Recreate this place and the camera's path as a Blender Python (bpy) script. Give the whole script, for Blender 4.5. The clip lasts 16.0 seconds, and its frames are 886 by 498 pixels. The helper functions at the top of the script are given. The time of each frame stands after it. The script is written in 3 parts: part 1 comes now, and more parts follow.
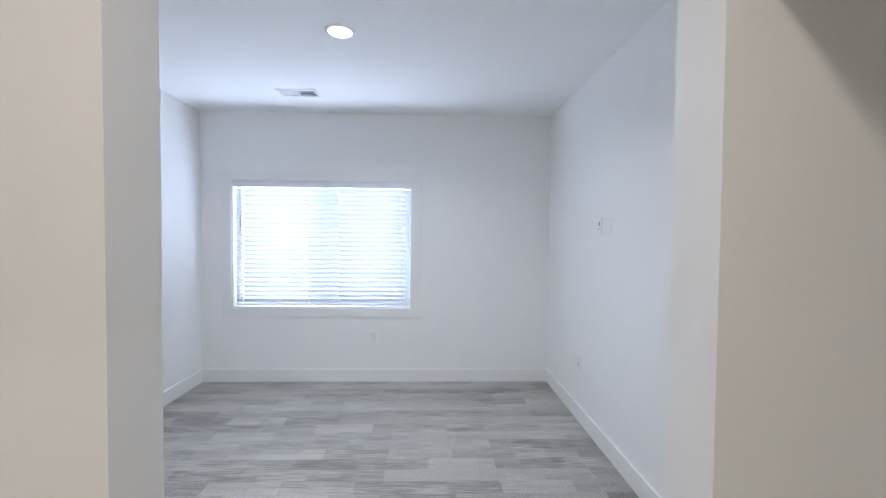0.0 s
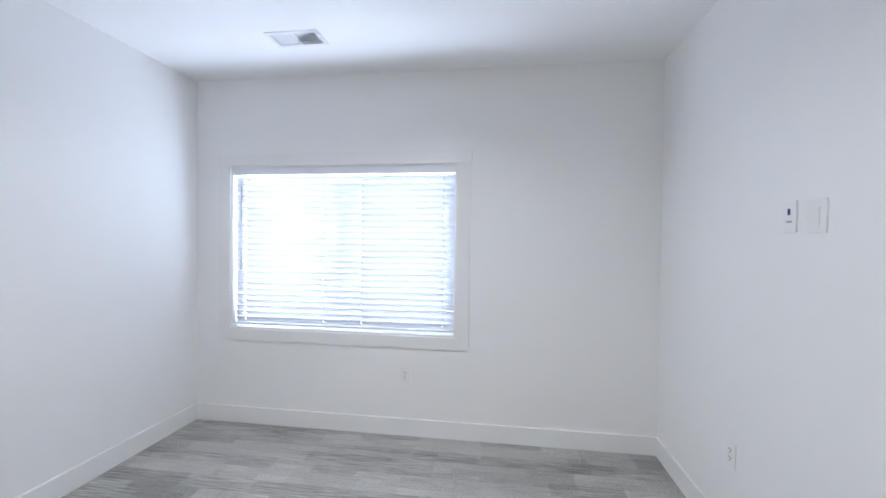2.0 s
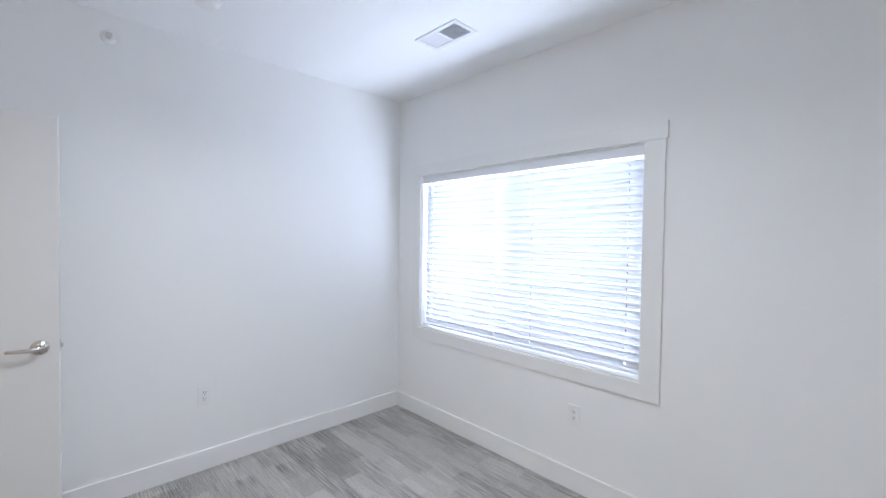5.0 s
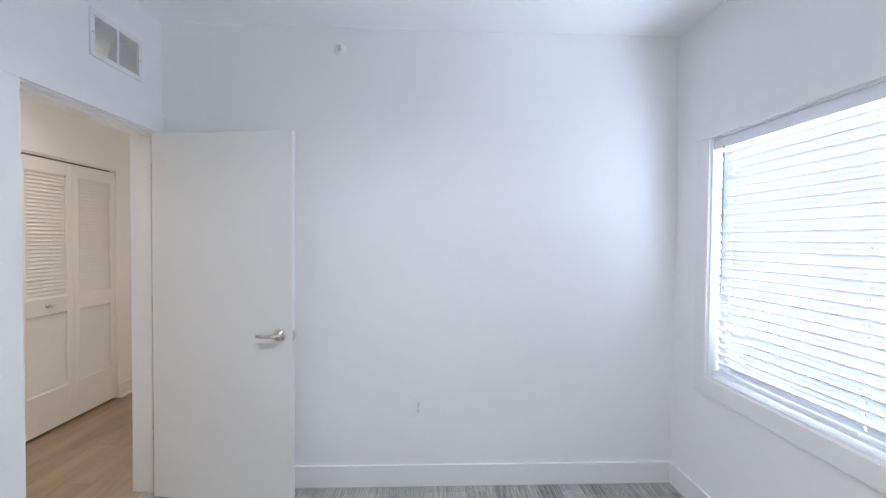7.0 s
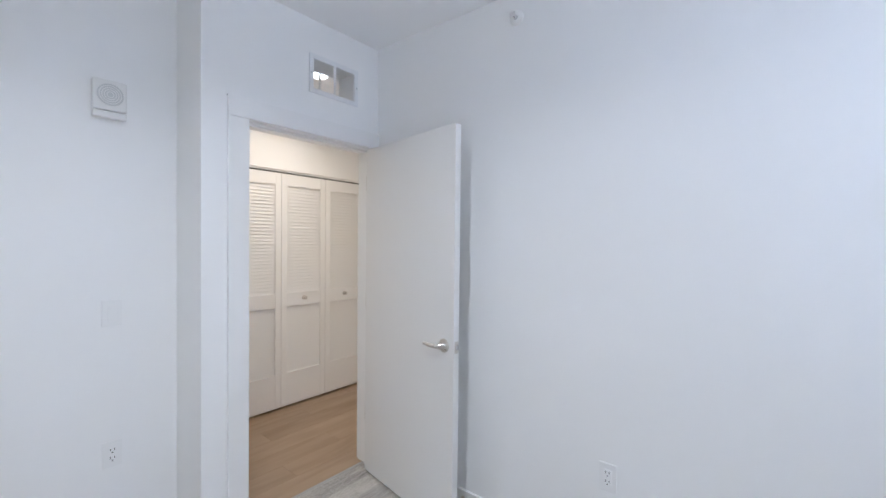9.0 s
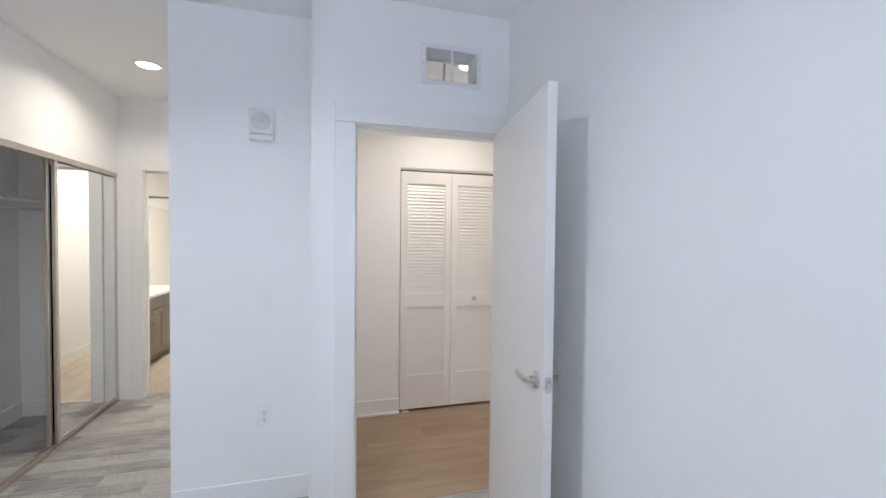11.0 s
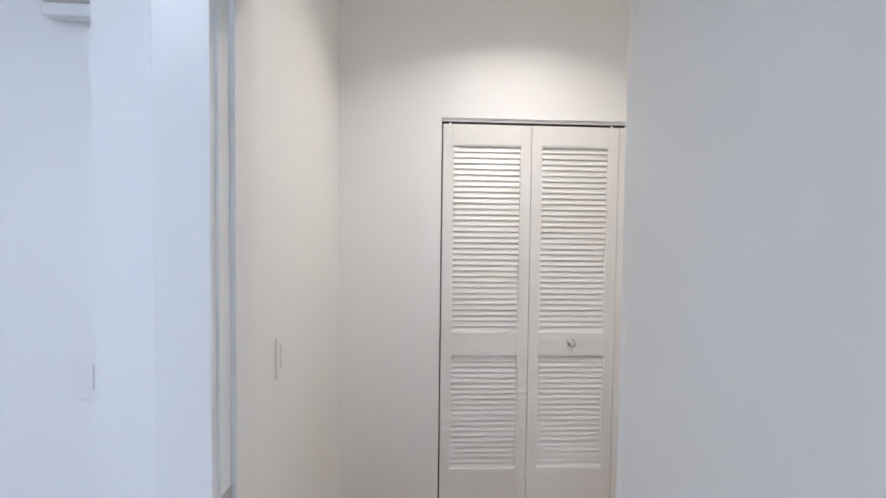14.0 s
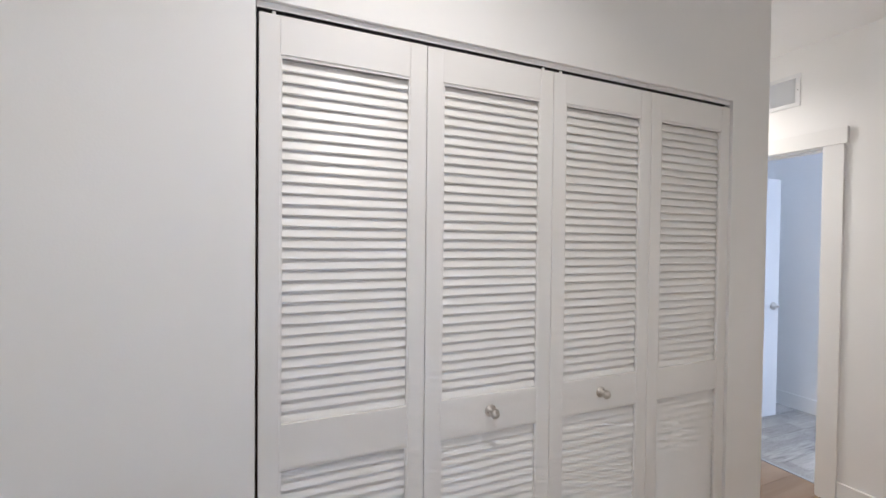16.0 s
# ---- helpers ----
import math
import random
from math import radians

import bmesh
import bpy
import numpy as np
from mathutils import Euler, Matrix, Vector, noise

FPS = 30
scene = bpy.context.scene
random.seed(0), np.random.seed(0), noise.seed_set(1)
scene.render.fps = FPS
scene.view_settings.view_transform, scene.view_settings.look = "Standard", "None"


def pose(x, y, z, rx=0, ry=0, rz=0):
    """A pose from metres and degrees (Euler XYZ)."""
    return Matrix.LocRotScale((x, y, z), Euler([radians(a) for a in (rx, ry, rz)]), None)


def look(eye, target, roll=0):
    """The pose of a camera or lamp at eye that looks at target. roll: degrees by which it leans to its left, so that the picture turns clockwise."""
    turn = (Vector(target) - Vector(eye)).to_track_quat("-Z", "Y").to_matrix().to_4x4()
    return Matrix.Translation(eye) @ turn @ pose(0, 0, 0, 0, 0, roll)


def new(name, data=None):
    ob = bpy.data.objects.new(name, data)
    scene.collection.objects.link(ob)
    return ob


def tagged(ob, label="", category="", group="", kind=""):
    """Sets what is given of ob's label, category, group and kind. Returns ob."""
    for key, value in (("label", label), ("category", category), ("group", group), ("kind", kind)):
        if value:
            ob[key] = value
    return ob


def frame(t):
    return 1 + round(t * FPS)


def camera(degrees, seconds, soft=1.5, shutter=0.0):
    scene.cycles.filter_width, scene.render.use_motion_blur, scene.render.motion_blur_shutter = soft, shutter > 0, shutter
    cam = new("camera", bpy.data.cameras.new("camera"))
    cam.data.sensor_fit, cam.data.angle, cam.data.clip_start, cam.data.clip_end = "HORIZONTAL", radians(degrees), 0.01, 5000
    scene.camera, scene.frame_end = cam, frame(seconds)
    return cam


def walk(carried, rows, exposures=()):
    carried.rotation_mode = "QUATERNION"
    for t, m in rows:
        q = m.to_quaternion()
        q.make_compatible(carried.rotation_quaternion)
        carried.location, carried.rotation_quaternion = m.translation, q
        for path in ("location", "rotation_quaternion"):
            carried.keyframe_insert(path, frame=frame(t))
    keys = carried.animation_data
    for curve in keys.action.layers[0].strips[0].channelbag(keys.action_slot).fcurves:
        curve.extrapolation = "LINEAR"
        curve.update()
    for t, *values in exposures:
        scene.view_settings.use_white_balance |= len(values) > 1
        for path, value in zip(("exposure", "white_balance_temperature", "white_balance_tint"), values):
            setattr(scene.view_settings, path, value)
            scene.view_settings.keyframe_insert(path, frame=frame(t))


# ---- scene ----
cam = camera(94.5, 16.0, soft=1.6)
PATH = [
    (0, (0.273, 0.213, 1.459), (0.334, 2.211, 1.402), 0.5),
    (0.5, (0.292, 0.536, 1.451), (0.318, 2.536, 1.405), 0.5),
    (1, (0.325, 0.884, 1.456), (0.296, 2.883, 1.412), 0.4),
    (1.5, (0.374, 1.138, 1.444), (0.245, 3.134, 1.407), 0.6),
    (2, (0.402, 1.38, 1.435), (0.121, 3.36, 1.401), 0.7),
    (2.5, (0.506, 1.58, 1.409), (0.035, 3.523, 1.376), 0.7),
    (3, (0.715, 1.656, 1.423), (0.07, 3.548, 1.384), 0.7),
    (4.25, (0.945, 1.89, 1.455), (-0.159, 3.558, 1.415), 0.7),
    (5.5, (0.794, 2.223, 1.488), (-0.855, 3.354, 1.444), 0.7),
    (6, (0.664, 2.392, 1.457), (-1.155, 3.223, 1.424), 0.4),
    (6.5, (0.558, 2.64, 1.47), (-1.385, 3.111, 1.426), 0.5),
    (7, (0.414, 2.831, 1.461), (-1.583, 2.911, 1.415), 0.5),
    (8, (0.169, 3.159, 1.474), (-1.727, 2.522, 1.433), 0.5),
    (9, (-0.217, 3.326, 1.458), (-1.765, 2.06, 1.423), 0.6),
    (9.5, (-0.414, 3.414, 1.466), (-1.721, 1.901, 1.431), 0.6),
    (10, (-0.632, 3.434, 1.469), (-1.662, 1.72, 1.419), 0.6),
    (10.2, (-0.721, 3.449, 1.47), (-1.631, 1.669, 1.418), 0.6),
    (11.25, (-1.127, 3.4, 1.468), (-1.58, 1.452, 1.417), 0.6),
    (12.3, (-1.406, 3.054, 1.462), (-1.651, 1.069, 1.413), 0.6),
    (12.5, (-1.445, 2.951, 1.462), (-1.648, 0.962, 1.415), 0.6),
    (12.8, (-1.481, 2.77, 1.465), (-1.612, 0.775, 1.41), 0.7),
    (13, (-1.495, 2.654, 1.466), (-1.594, 0.657, 1.412), 0.8),
    (13.5, (-1.545, 2.351, 1.466), (-1.614, 0.353, 1.412), 0.7),
    (14, (-1.53, 2.06, 1.482), (-1.617, 0.063, 1.415), 0.7),
    (14.5, (-1.541, 1.781, 1.473), (-1.646, -0.216, 1.424), 0.6),
    (15, (-1.583, 1.527, 1.459), (-1.783, -0.463, 1.436), 0.6),
    (15.5, (-1.555, 1.294, 1.480), (-2.040, -0.645, 1.433), 0.5),
    (16, (-1.645, 1.147, 1.467), (-2.413, -0.700, 1.434), 0.6),
]
EXPOSURES = [(0.0, 0.45, 5400, 10), (1.0, 0.50, 5550, 10), (5.5, 0.56, 5550, 10), (8.5, 0.57, 5480, 10), (13.2, 0.56, 5300, 10), (15.0, 0.49, 5080, 10), (16.0, 0.46, 5080, 10)]
walk(cam, [(t, look(eye, target, roll)) for t, eye, target, roll in PATH], EXPOSURES)

# ---- plan, metres ----
H = 2.675                      # ceiling
XW, XE = -1.99, 1.473         # bedroom west and east wall faces
YN, YD, YS = 4.325, 1.32, 1.013  # window wall, door wall and closet-passage wall faces
WIN = (-1.694, 0.081, 0.74, 2.005)
DOOR = (-1.978, -1.157, 2.045)
BIF = (-3.375, -1.605, 2.055)  # bifold opening, wall face y = 0.05
XC = 0.747                     # closet front
DAY = (0.89, 0.905, 1.0)
WARM = (1.0, 0.79, 0.56)

# ---- world and lamps ----
scene.cycles.max_bounces, scene.cycles.diffuse_bounces = 16, 14   # white rooms: light goes on from wall to wall
world = bpy.data.worlds.new("sky")
scene.world = world
world.use_nodes = True
_n = world.node_tree.nodes
_sky = _n.new("ShaderNodeTexSky")
_sky.sky_type, _sky.sun_disc, _sky.sun_elevation, _sky.sun_rotation = "NISHITA", False, radians(38), radians(150)
world.node_tree.links.new(_sky.outputs[0], _n["Background"].inputs[0])
_n["Background"].inputs[1].default_value = 0.1


def area(name, m, watts, colour, sx, sy=None, spread=180):
    data = bpy.data.lights.new(name, "AREA")
    data.spread = radians(spread)
    data.energy, data.color, data.size = watts, colour, sx
    if sy:
        data.shape, data.size_y = "RECTANGLE", sy
    else:
        data.shape = "DISK"
    new(name, data).matrix_world = m


# daylight outside the bedroom window and outside the second bedroom's window
area("window_daylight", pose(-0.81, 4.497, 1.375, -90), 90, DAY, 1.95, 1.45)
area("second_window_daylight", pose(-5.4, 2.62, 1.4, -90), 27, DAY, 1.1, 1.3)
# downlights: x, y, watts, colour, beam angle
# the last two, in hall corridor and bathroom, are unseen, added for brightness
LAMPS = [(-0.272, 2.692, 14.0, (1.0, 0.94, 0.86), 150), (0.20, 0.05, 7.2, WARM, 150), (-1.972, 0.69, 6.7, WARM, 138),
         (-4.1, -1.0, 12.5, WARM, 150), (0.5, -2.4, 22.0, (1.0, 0.82, 0.60), 150)]
for lx, ly, lw, lc, beam in LAMPS:
    area("downlight_lamp", pose(lx, ly, H - 0.012), lw, lc, 0.125, spread=beam)


# ---- materials ----
def material(name, base, rough=0.5, metal=0.0, vary=0.0, vscale=3.0, bump=0.0, bscale=200.0, coat=0.0):
    m = bpy.data.materials.new(name)
    m.use_nodes = True
    nt = m.node_tree
    b = nt.nodes["Principled BSDF"]
    b.inputs["Base Color"].default_value = (*base, 1)
    b.inputs["Roughness"].default_value = rough
    b.inputs["Metallic"].default_value = metal
    b.inputs["Coat Weight"].default_value = coat
    tc = nt.nodes.new("ShaderNodeTexCoord")
    if vary:
        n1 = nt.nodes.new("ShaderNodeTexNoise")
        n1.inputs["Scale"].default_value, n1.inputs["Detail"].default_value = vscale, 6
        nt.links.new(tc.outputs["Object"], n1.inputs["Vector"])
        mx = nt.nodes.new("ShaderNodeMix")
        mx.data_type = "RGBA"
        mx.inputs[6].default_value = (*[c * (1 - vary) for c in base], 1)
        mx.inputs[7].default_value = (*[min(1, c * (1 + vary)) for c in base], 1)
        nt.links.new(n1.outputs["Fac"], mx.inputs[0])
        nt.links.new(mx.outputs[2], b.inputs["Base Color"])
        mr = nt.nodes.new("ShaderNodeMapRange")
        mr.inputs[3].default_value, mr.inputs[4].default_value = rough * 0.9, min(1, rough * 1.1)
        nt.links.new(n1.outputs["Fac"], mr.inputs[0])
        nt.links.new(mr.outputs[0], b.inputs["Roughness"])
    if bump:
        n2 = nt.nodes.new("ShaderNodeTexNoise")
        n2.inputs["Scale"].default_value, n2.inputs["Detail"].default_value = bscale, 3
        nt.links.new(tc.outputs["Object"], n2.inputs["Vector"])
        bp = nt.nodes.new("ShaderNodeBump")
        bp.inputs["Strength"].default_value, bp.inputs["Distance"].default_value = bump, 0.002
        nt.links.new(n2.outputs["Fac"], bp.inputs["Height"])
        nt.links.new(bp.outputs[0], b.inputs["Normal"])
    return m


WALL = material("wall_paint", (0.855, 0.855, 0.847), 0.6, vary=0.012, vscale=2.5, bump=0.12, bscale=160)
CEIL = material("ceiling_paint", (0.87, 0.87, 0.87), 0.75, vary=0.012, vscale=2.0, bump=0.2, bscale=110)
TRIM = material("trim_paint", (0.83, 0.83, 0.82), 0.34, vary=0.01, vscale=5, bump=0.03, bscale=60)
LEAF = material("door_paint", (0.78, 0.775, 0.76), 0.42, vary=0.012, vscale=4, bump=0.05, bscale=90)
LOUVRE = material("louvre_paint", (0.82, 0.815, 0.80), 0.36, vary=0.012, vscale=9, bump=0.05, bscale=70)
PLASTIC = material("white_plastic", (0.83, 0.83, 0.82), 0.35, vary=0.01, vscale=20)
IVORY = material("device_plastic", (0.78, 0.78, 0.76), 0.4, vary=0.02, vscale=30)
MESHGREY = material("speaker_mesh", (0.62, 0.63, 0.62), 0.6, vary=0.1, vscale=400)
SLOT = material("dark_slot", (0.03, 0.03, 0.03), 0.6)
BLUE = material("blue_screen", (0.01, 0.02, 0.16), 0.15)
GREYMARK = material("grey_mark", (0.35, 0.36, 0.37), 0.5)
NICKEL = material("satin_nickel", (0.62, 0.59, 0.55), 0.28, 1.0, vary=0.04, vscale=60)
CHROME = material("chrome", (0.75, 0.75, 0.76), 0.14, 1.0, vary=0.02, vscale=40)
ALU = material("brushed_frame", (0.62, 0.58, 0.52), 0.3, 1.0, vary=0.06, vscale=25)
MIRROR = material("mirror_glass", (0.86, 0.87, 0.86), 0.004, 1.0)
VINYLW = material("white_vinyl", (0.8, 0.8, 0.8), 0.35, vary=0.01)
PORC = material("porcelain", (0.85, 0.84, 0.82), 0.08, vary=0.01, coat=0.4)
ACRYL = material("tub_acrylic", (0.84, 0.83, 0.80), 0.16, vary=0.01)
TOP = material("cultured_marble", (0.84, 0.83, 0.81), 0.15, vary=0.03, vscale=8)
TAUPE = material("taupe_cabinet", (0.17, 0.145, 0.115), 0.4, vary=0.08, vscale=14, bump=0.05, bscale=50)
BRASS = material("champagne_pull", (0.66, 0.55, 0.38), 0.28, 1.0)
RODMETAL = material("rod_metal", (0.36, 0.34, 0.31), 0.35, 1.0, vary=0.04, vscale=40)
SUB = material("subfloor", (0.12, 0.11, 0.10), 0.9, vary=0.1)
# white wall coloured dark: the hall closet's shade is put into the paint
CLOSET_SHADE = material("closet_painted_shade", (0.30, 0.29, 0.28), 0.8, vary=0.05)
# steel darkened so that the gap over the bifold doors reads as shade
TRACK_SHADE = material("track_shade_steel", (0.11, 0.11, 0.11), 0.5, 0.6, vary=0.1, vscale=30)
VENT = material("vent_enamel", (0.78, 0.79, 0.80), 0.4, vary=0.01)
CORD = material("ladder_cord", (0.85, 0.85, 0.85), 0.8)


def emitter(name, colour, strength):
    m = bpy.data.materials.new(name)
    m.use_nodes = True
    b = m.node_tree.nodes["Principled BSDF"]
    b.inputs["Base Color"].default_value = (0.9, 0.9, 0.9, 1)
    b.inputs["Emission Color"].default_value = (*colour, 1)
    b.inputs["Emission Strength"].default_value = strength
    return m


GLOW = emitter("led_diffuser", (1.0, 0.95, 0.88), 6.0)


def slat_material():
    # faux-wood slats that let some daylight through
    m = material("blind_slat", (0.84, 0.85, 0.87), 0.4, vary=0.01, vscale=12)
    nt = m.node_tree
    b, out = nt.nodes["Principled BSDF"], nt.nodes["Material Output"]
    tr = nt.nodes.new("ShaderNodeBsdfTranslucent")
    tr.inputs[0].default_value = (0.80, 0.84, 0.92, 1)
    mx = nt.nodes.new("ShaderNodeMixShader")
    mx.inputs[0].default_value = 0.10
    nt.links.new(b.outputs[0], mx.inputs[1])
    nt.links.new(tr.outputs[0], mx.inputs[2])
    nt.links.new(mx.outputs[0], out.inputs[0])
    return m


SLAT = slat_material()


def glass_material(name, tint, rough=0.0):
    m = bpy.data.materials.new(name)
    m.use_nodes = True
    nt = m.node_tree
    out = nt.nodes["Material Output"]
    tr, gl, mx = (nt.nodes.new(k) for k in ("ShaderNodeBsdfTransparent", "ShaderNodeBsdfGlossy", "ShaderNodeMixShader"))
    tr.inputs[0].default_value = (*tint, 1)
    gl.inputs["Roughness"].default_value = rough
    mx.inputs[0].default_value = 0.05
    nt.links.new(tr.outputs[0], mx.inputs[1])
    nt.links.new(gl.outputs[0], mx.inputs[2])
    nt.links.new(mx.outputs[0], out.inputs[0])
    return m


GLASS = glass_material("window_glass", (0.95, 0.97, 0.97))
SCREEN = glass_material("insect_screen", (0.85, 0.86, 0.87))


def carpet_material():
    # grey loop carpet: blocks of tone, fine streaks along the planks, loop bump
    m = bpy.data.materials.new("carpet_plank")
    m.use_nodes = True
    nt = m.node_tree
    N, L = nt.nodes.new, nt.links.new
    b = nt.nodes["Principled BSDF"]
    b.inputs["Roughness"].default_value = 0.95
    b.inputs["Sheen Weight"].default_value = 0.15
    geo, info = N("ShaderNodeNewGeometry"), N("ShaderNodeObjectInfo")

    def mapping(sx, sy):
        mp = N("ShaderNodeMapping")
        mp.inputs["Scale"].default_value = (sx, sy, 1)
        L(geo.outputs["Position"], mp.inputs["Vector"])
        return mp

    def blocks(w, h, off):
        br = N("ShaderNodeTexBrick")
        br.offset, br.offset_frequency, br.squash = off, 2, 1.0
        br.inputs["Color1"].default_value, br.inputs["Color2"].default_value = (0, 0, 0, 1), (1, 1, 1, 1)
        br.inputs["Scale"].default_value, br.inputs["Mortar Size"].default_value = 1.0, 0.0
        br.inputs["Brick Width"].default_value, br.inputs["Row Height"].default_value = w, h
        L(mapping(1, 1).outputs[0], br.inputs["Vector"])
        return br.outputs["Color"]

    def noise_at(sx, sy, scale, detail):
        n = N("ShaderNodeTexNoise")
        n.inputs["Scale"].default_value, n.inputs["Detail"].default_value = scale, detail
        L(mapping(sx, sy).outputs[0], n.inputs["Vector"])
        return n.outputs["Fac"]

    def mixf(a, bb, f):
        mx = N("ShaderNodeMix")
        mx.inputs[0].default_value = f
        L(a, mx.inputs[2])
        L(bb, mx.inputs[3])
        return mx.outputs[0]

    def stretch(f, lo, hi):
        mr = N("ShaderNodeMapRange")
        mr.inputs[1].default_value, mr.inputs[2].default_value = lo, hi
        L(f, mr.inputs[0])
        return mr.outputs[0]

    def pick(f, a, bb):
        mx = N("ShaderNodeMix")
        L(f, mx.inputs[0])
        L(a, mx.inputs[2])
        L(bb, mx.inputs[3])
        return mx.outputs[0]

    tone = mixf(blocks(0.43, 0.125, 0.37), blocks(0.29, 0.0625, 0.61), 0.38)
    tone = mixf(tone, info.outputs["Random"], 0.22)
    streak = noise_at(5, 190, 1.0, 2)
    loops = noise_at(110, 170, 1.0, 3)
    mott = noise_at(5, 12, 1.0, 4)
    lines, dots = stretch(streak, 0.40, 0.60), stretch(loops, 0.38, 0.62)
    # some blocks are streaked, others dotted
    weave = pick(stretch(blocks(0.53, 0.125, 0.43), 0.35, 0.65), lines, mixf(lines, dots, 0.7))
    v = mixf(stretch(tone, 0.02, 0.98), weave, 0.45)
    v = mixf(v, dots, 0.14)
    v = mixf(v, mott, 0.06)
    ramp = N("ShaderNodeValToRGB")
    e = ramp.color_ramp.elements
    e[0].position, e[0].color = 0.18, (0.16, 0.155, 0.144, 1)
    e[1].position, e[1].color = 0.80, (0.56, 0.55, 0.52, 1)
    mid = ramp.color_ramp.elements.new(0.50)
    mid.color = (0.355, 0.346, 0.325, 1)
    L(v, ramp.inputs[0])
    L(ramp.outputs[0], b.inputs["Base Color"])
    bp = N("ShaderNodeBump")
    bp.inputs["Strength"].default_value, bp.inputs["Distance"].default_value = 0.5, 0.003
    L(mixf(loops, streak, 0.4), bp.inputs["Height"])
    L(bp.outputs[0], b.inputs["Normal"])
    return m


CARPET = carpet_material()


def plank_material(name, dark, light, along_x=True):
    # wood-look vinyl plank
    m = bpy.data.materials.new(name)
    m.use_nodes = True
    nt = m.node_tree
    N, L = nt.nodes.new, nt.links.new
    b = nt.nodes["Principled BSDF"]
    b.inputs["Roughness"].default_value = 0.42
    geo, info = N("ShaderNodeNewGeometry"), N("ShaderNodeObjectInfo")
    mp = N("ShaderNodeMapping")
    mp.inputs["Scale"].default_value = (1.2, 9, 1) if along_x else (9, 1.2, 1)
    off = N("ShaderNodeVectorMath")
    off.operation = "ADD"
    sc = N("ShaderNodeMath")
    sc.operation = "MULTIPLY"
    sc.inputs[1].default_value = 37.0
    L(info.outputs["Random"], sc.inputs[0])
    L(geo.outputs["Position"], off.inputs[0])
    L(sc.outputs[0], off.inputs[1])
    L(off.outputs[0], mp.inputs["Vector"])
    n1 = N("ShaderNodeTexNoise")
    n1.inputs["Scale"].default_value, n1.inputs["Detail"].default_value, n1.inputs["Distortion"].default_value = 1.6, 7, 0.6
    L(mp.outputs[0], n1.inputs["Vector"])
    mx = N("ShaderNodeMix")
    mx.inputs[0].default_value = 0.22
    L(n1.outputs["Fac"], mx.inputs[2])
    L(info.outputs["Random"], mx.inputs[3])
    ramp = N("ShaderNodeValToRGB")
    e = ramp.color_ramp.elements
    e[0].position, e[0].color = 0.3, (*dark, 1)
    e[1].position, e[1].color = 0.72, (*light, 1)
    L(mx.outputs[0], ramp.inputs[0])
    L(ramp.outputs[0], b.inputs["Base Color"])
    bp = N("ShaderNodeBump")
    bp.inputs["Strength"].default_value, bp.inputs["Distance"].default_value = 0.08, 0.001
    L(n1.outputs["Fac"], bp.inputs["Height"])
    L(bp.outputs[0], b.inputs["Normal"])
    return m


OAK = plank_material("oak_vinyl", (0.265, 0.188, 0.122), (0.375, 0.278, 0.190))
BATHV = plank_material("pale_vinyl", (0.36, 0.305, 0.24), (0.50, 0.435, 0.355), False)


# ---- mesh helpers ----
def box(bm, x0, y0, z0, x1, y1, z1, bevel=0.0):
    m = Matrix.Translation(((x0 + x1) / 2, (y0 + y1) / 2, (z0 + z1) / 2)) @ Matrix.Diagonal((abs(x1 - x0), abs(y1 - y0), abs(z1 - z0), 1))
    vs = bmesh.ops.create_cube(bm, size=1, matrix=m)["verts"]
    if bevel:
        es = list({e for v in vs for e in v.link_edges})
        bmesh.ops.bevel(bm, geom=es, offset=bevel, segments=2, affect="EDGES", profile=0.6)
    return bm


def boxes(*rows, bevel=0.0):
    bm = bmesh.new()
    for r in rows:
        box(bm, *r, bevel=bevel)
    return bm


def lathe(profile, axis="z", steps=24):
    # profile: (radius, height) pairs, turned about the axis
    bm = bmesh.new()
    rings = []
    for r, h in profile:
        ring = []
        for i in range(steps):
            a = 2 * math.pi * i / steps
            p = (r * math.cos(a), r * math.sin(a), h)
            ring.append(bm.verts.new({"z": p, "x": (p[2], p[0], p[1]), "y": (p[0], p[2], p[1])}[axis]))
        rings.append(ring)
    for a, b in zip(rings, rings[1:]):
        for i in range(steps):
            j = (i + 1) % steps
            bm.faces.new((a[i], a[j], b[j], b[i]))
    for ring in (rings[0], rings[-1]):
        bm.faces.new(ring)
    bmesh.ops.recalc_face_normals(bm, faces=bm.faces)
    for f in bm.faces:
        f.smooth = len(f.verts) == 4
    return bm


def tube(points, radius, steps=10):
    # round bar through points
    bm = bmesh.new()
    pts = [Vector(p) for p in points]
    rings = []
    for i, p in enumerate(pts):
        d = (pts[min(i + 1, len(pts) - 1)] - pts[max(i - 1, 0)]).normalized()
        q = d.to_track_quat("Z", "Y")
        r = radius[i] if isinstance(radius, (list, tuple)) else radius
        rings.append([bm.verts.new(p + q @ Vector((r * math.cos(2 * math.pi * k / steps), r * math.sin(2 * math.pi * k / steps), 0))) for k in range(steps)])
    for a, b in zip(rings, rings[1:]):
        for k in range(steps):
            f = bm.faces.new((a[k], a[(k + 1) % steps], b[(k + 1) % steps], b[k]))
            f.smooth = True
    bm.faces.new(rings[0])
    bm.faces.new(rings[-1])
    bmesh.ops.recalc_face_normals(bm, faces=bm.faces)
    return bm


def mesh_of(name, bm, mat):
    me = bpy.data.meshes.new(name)
    bm.to_mesh(me)
    bm.free()
    me.materials.append(mat)
    return me


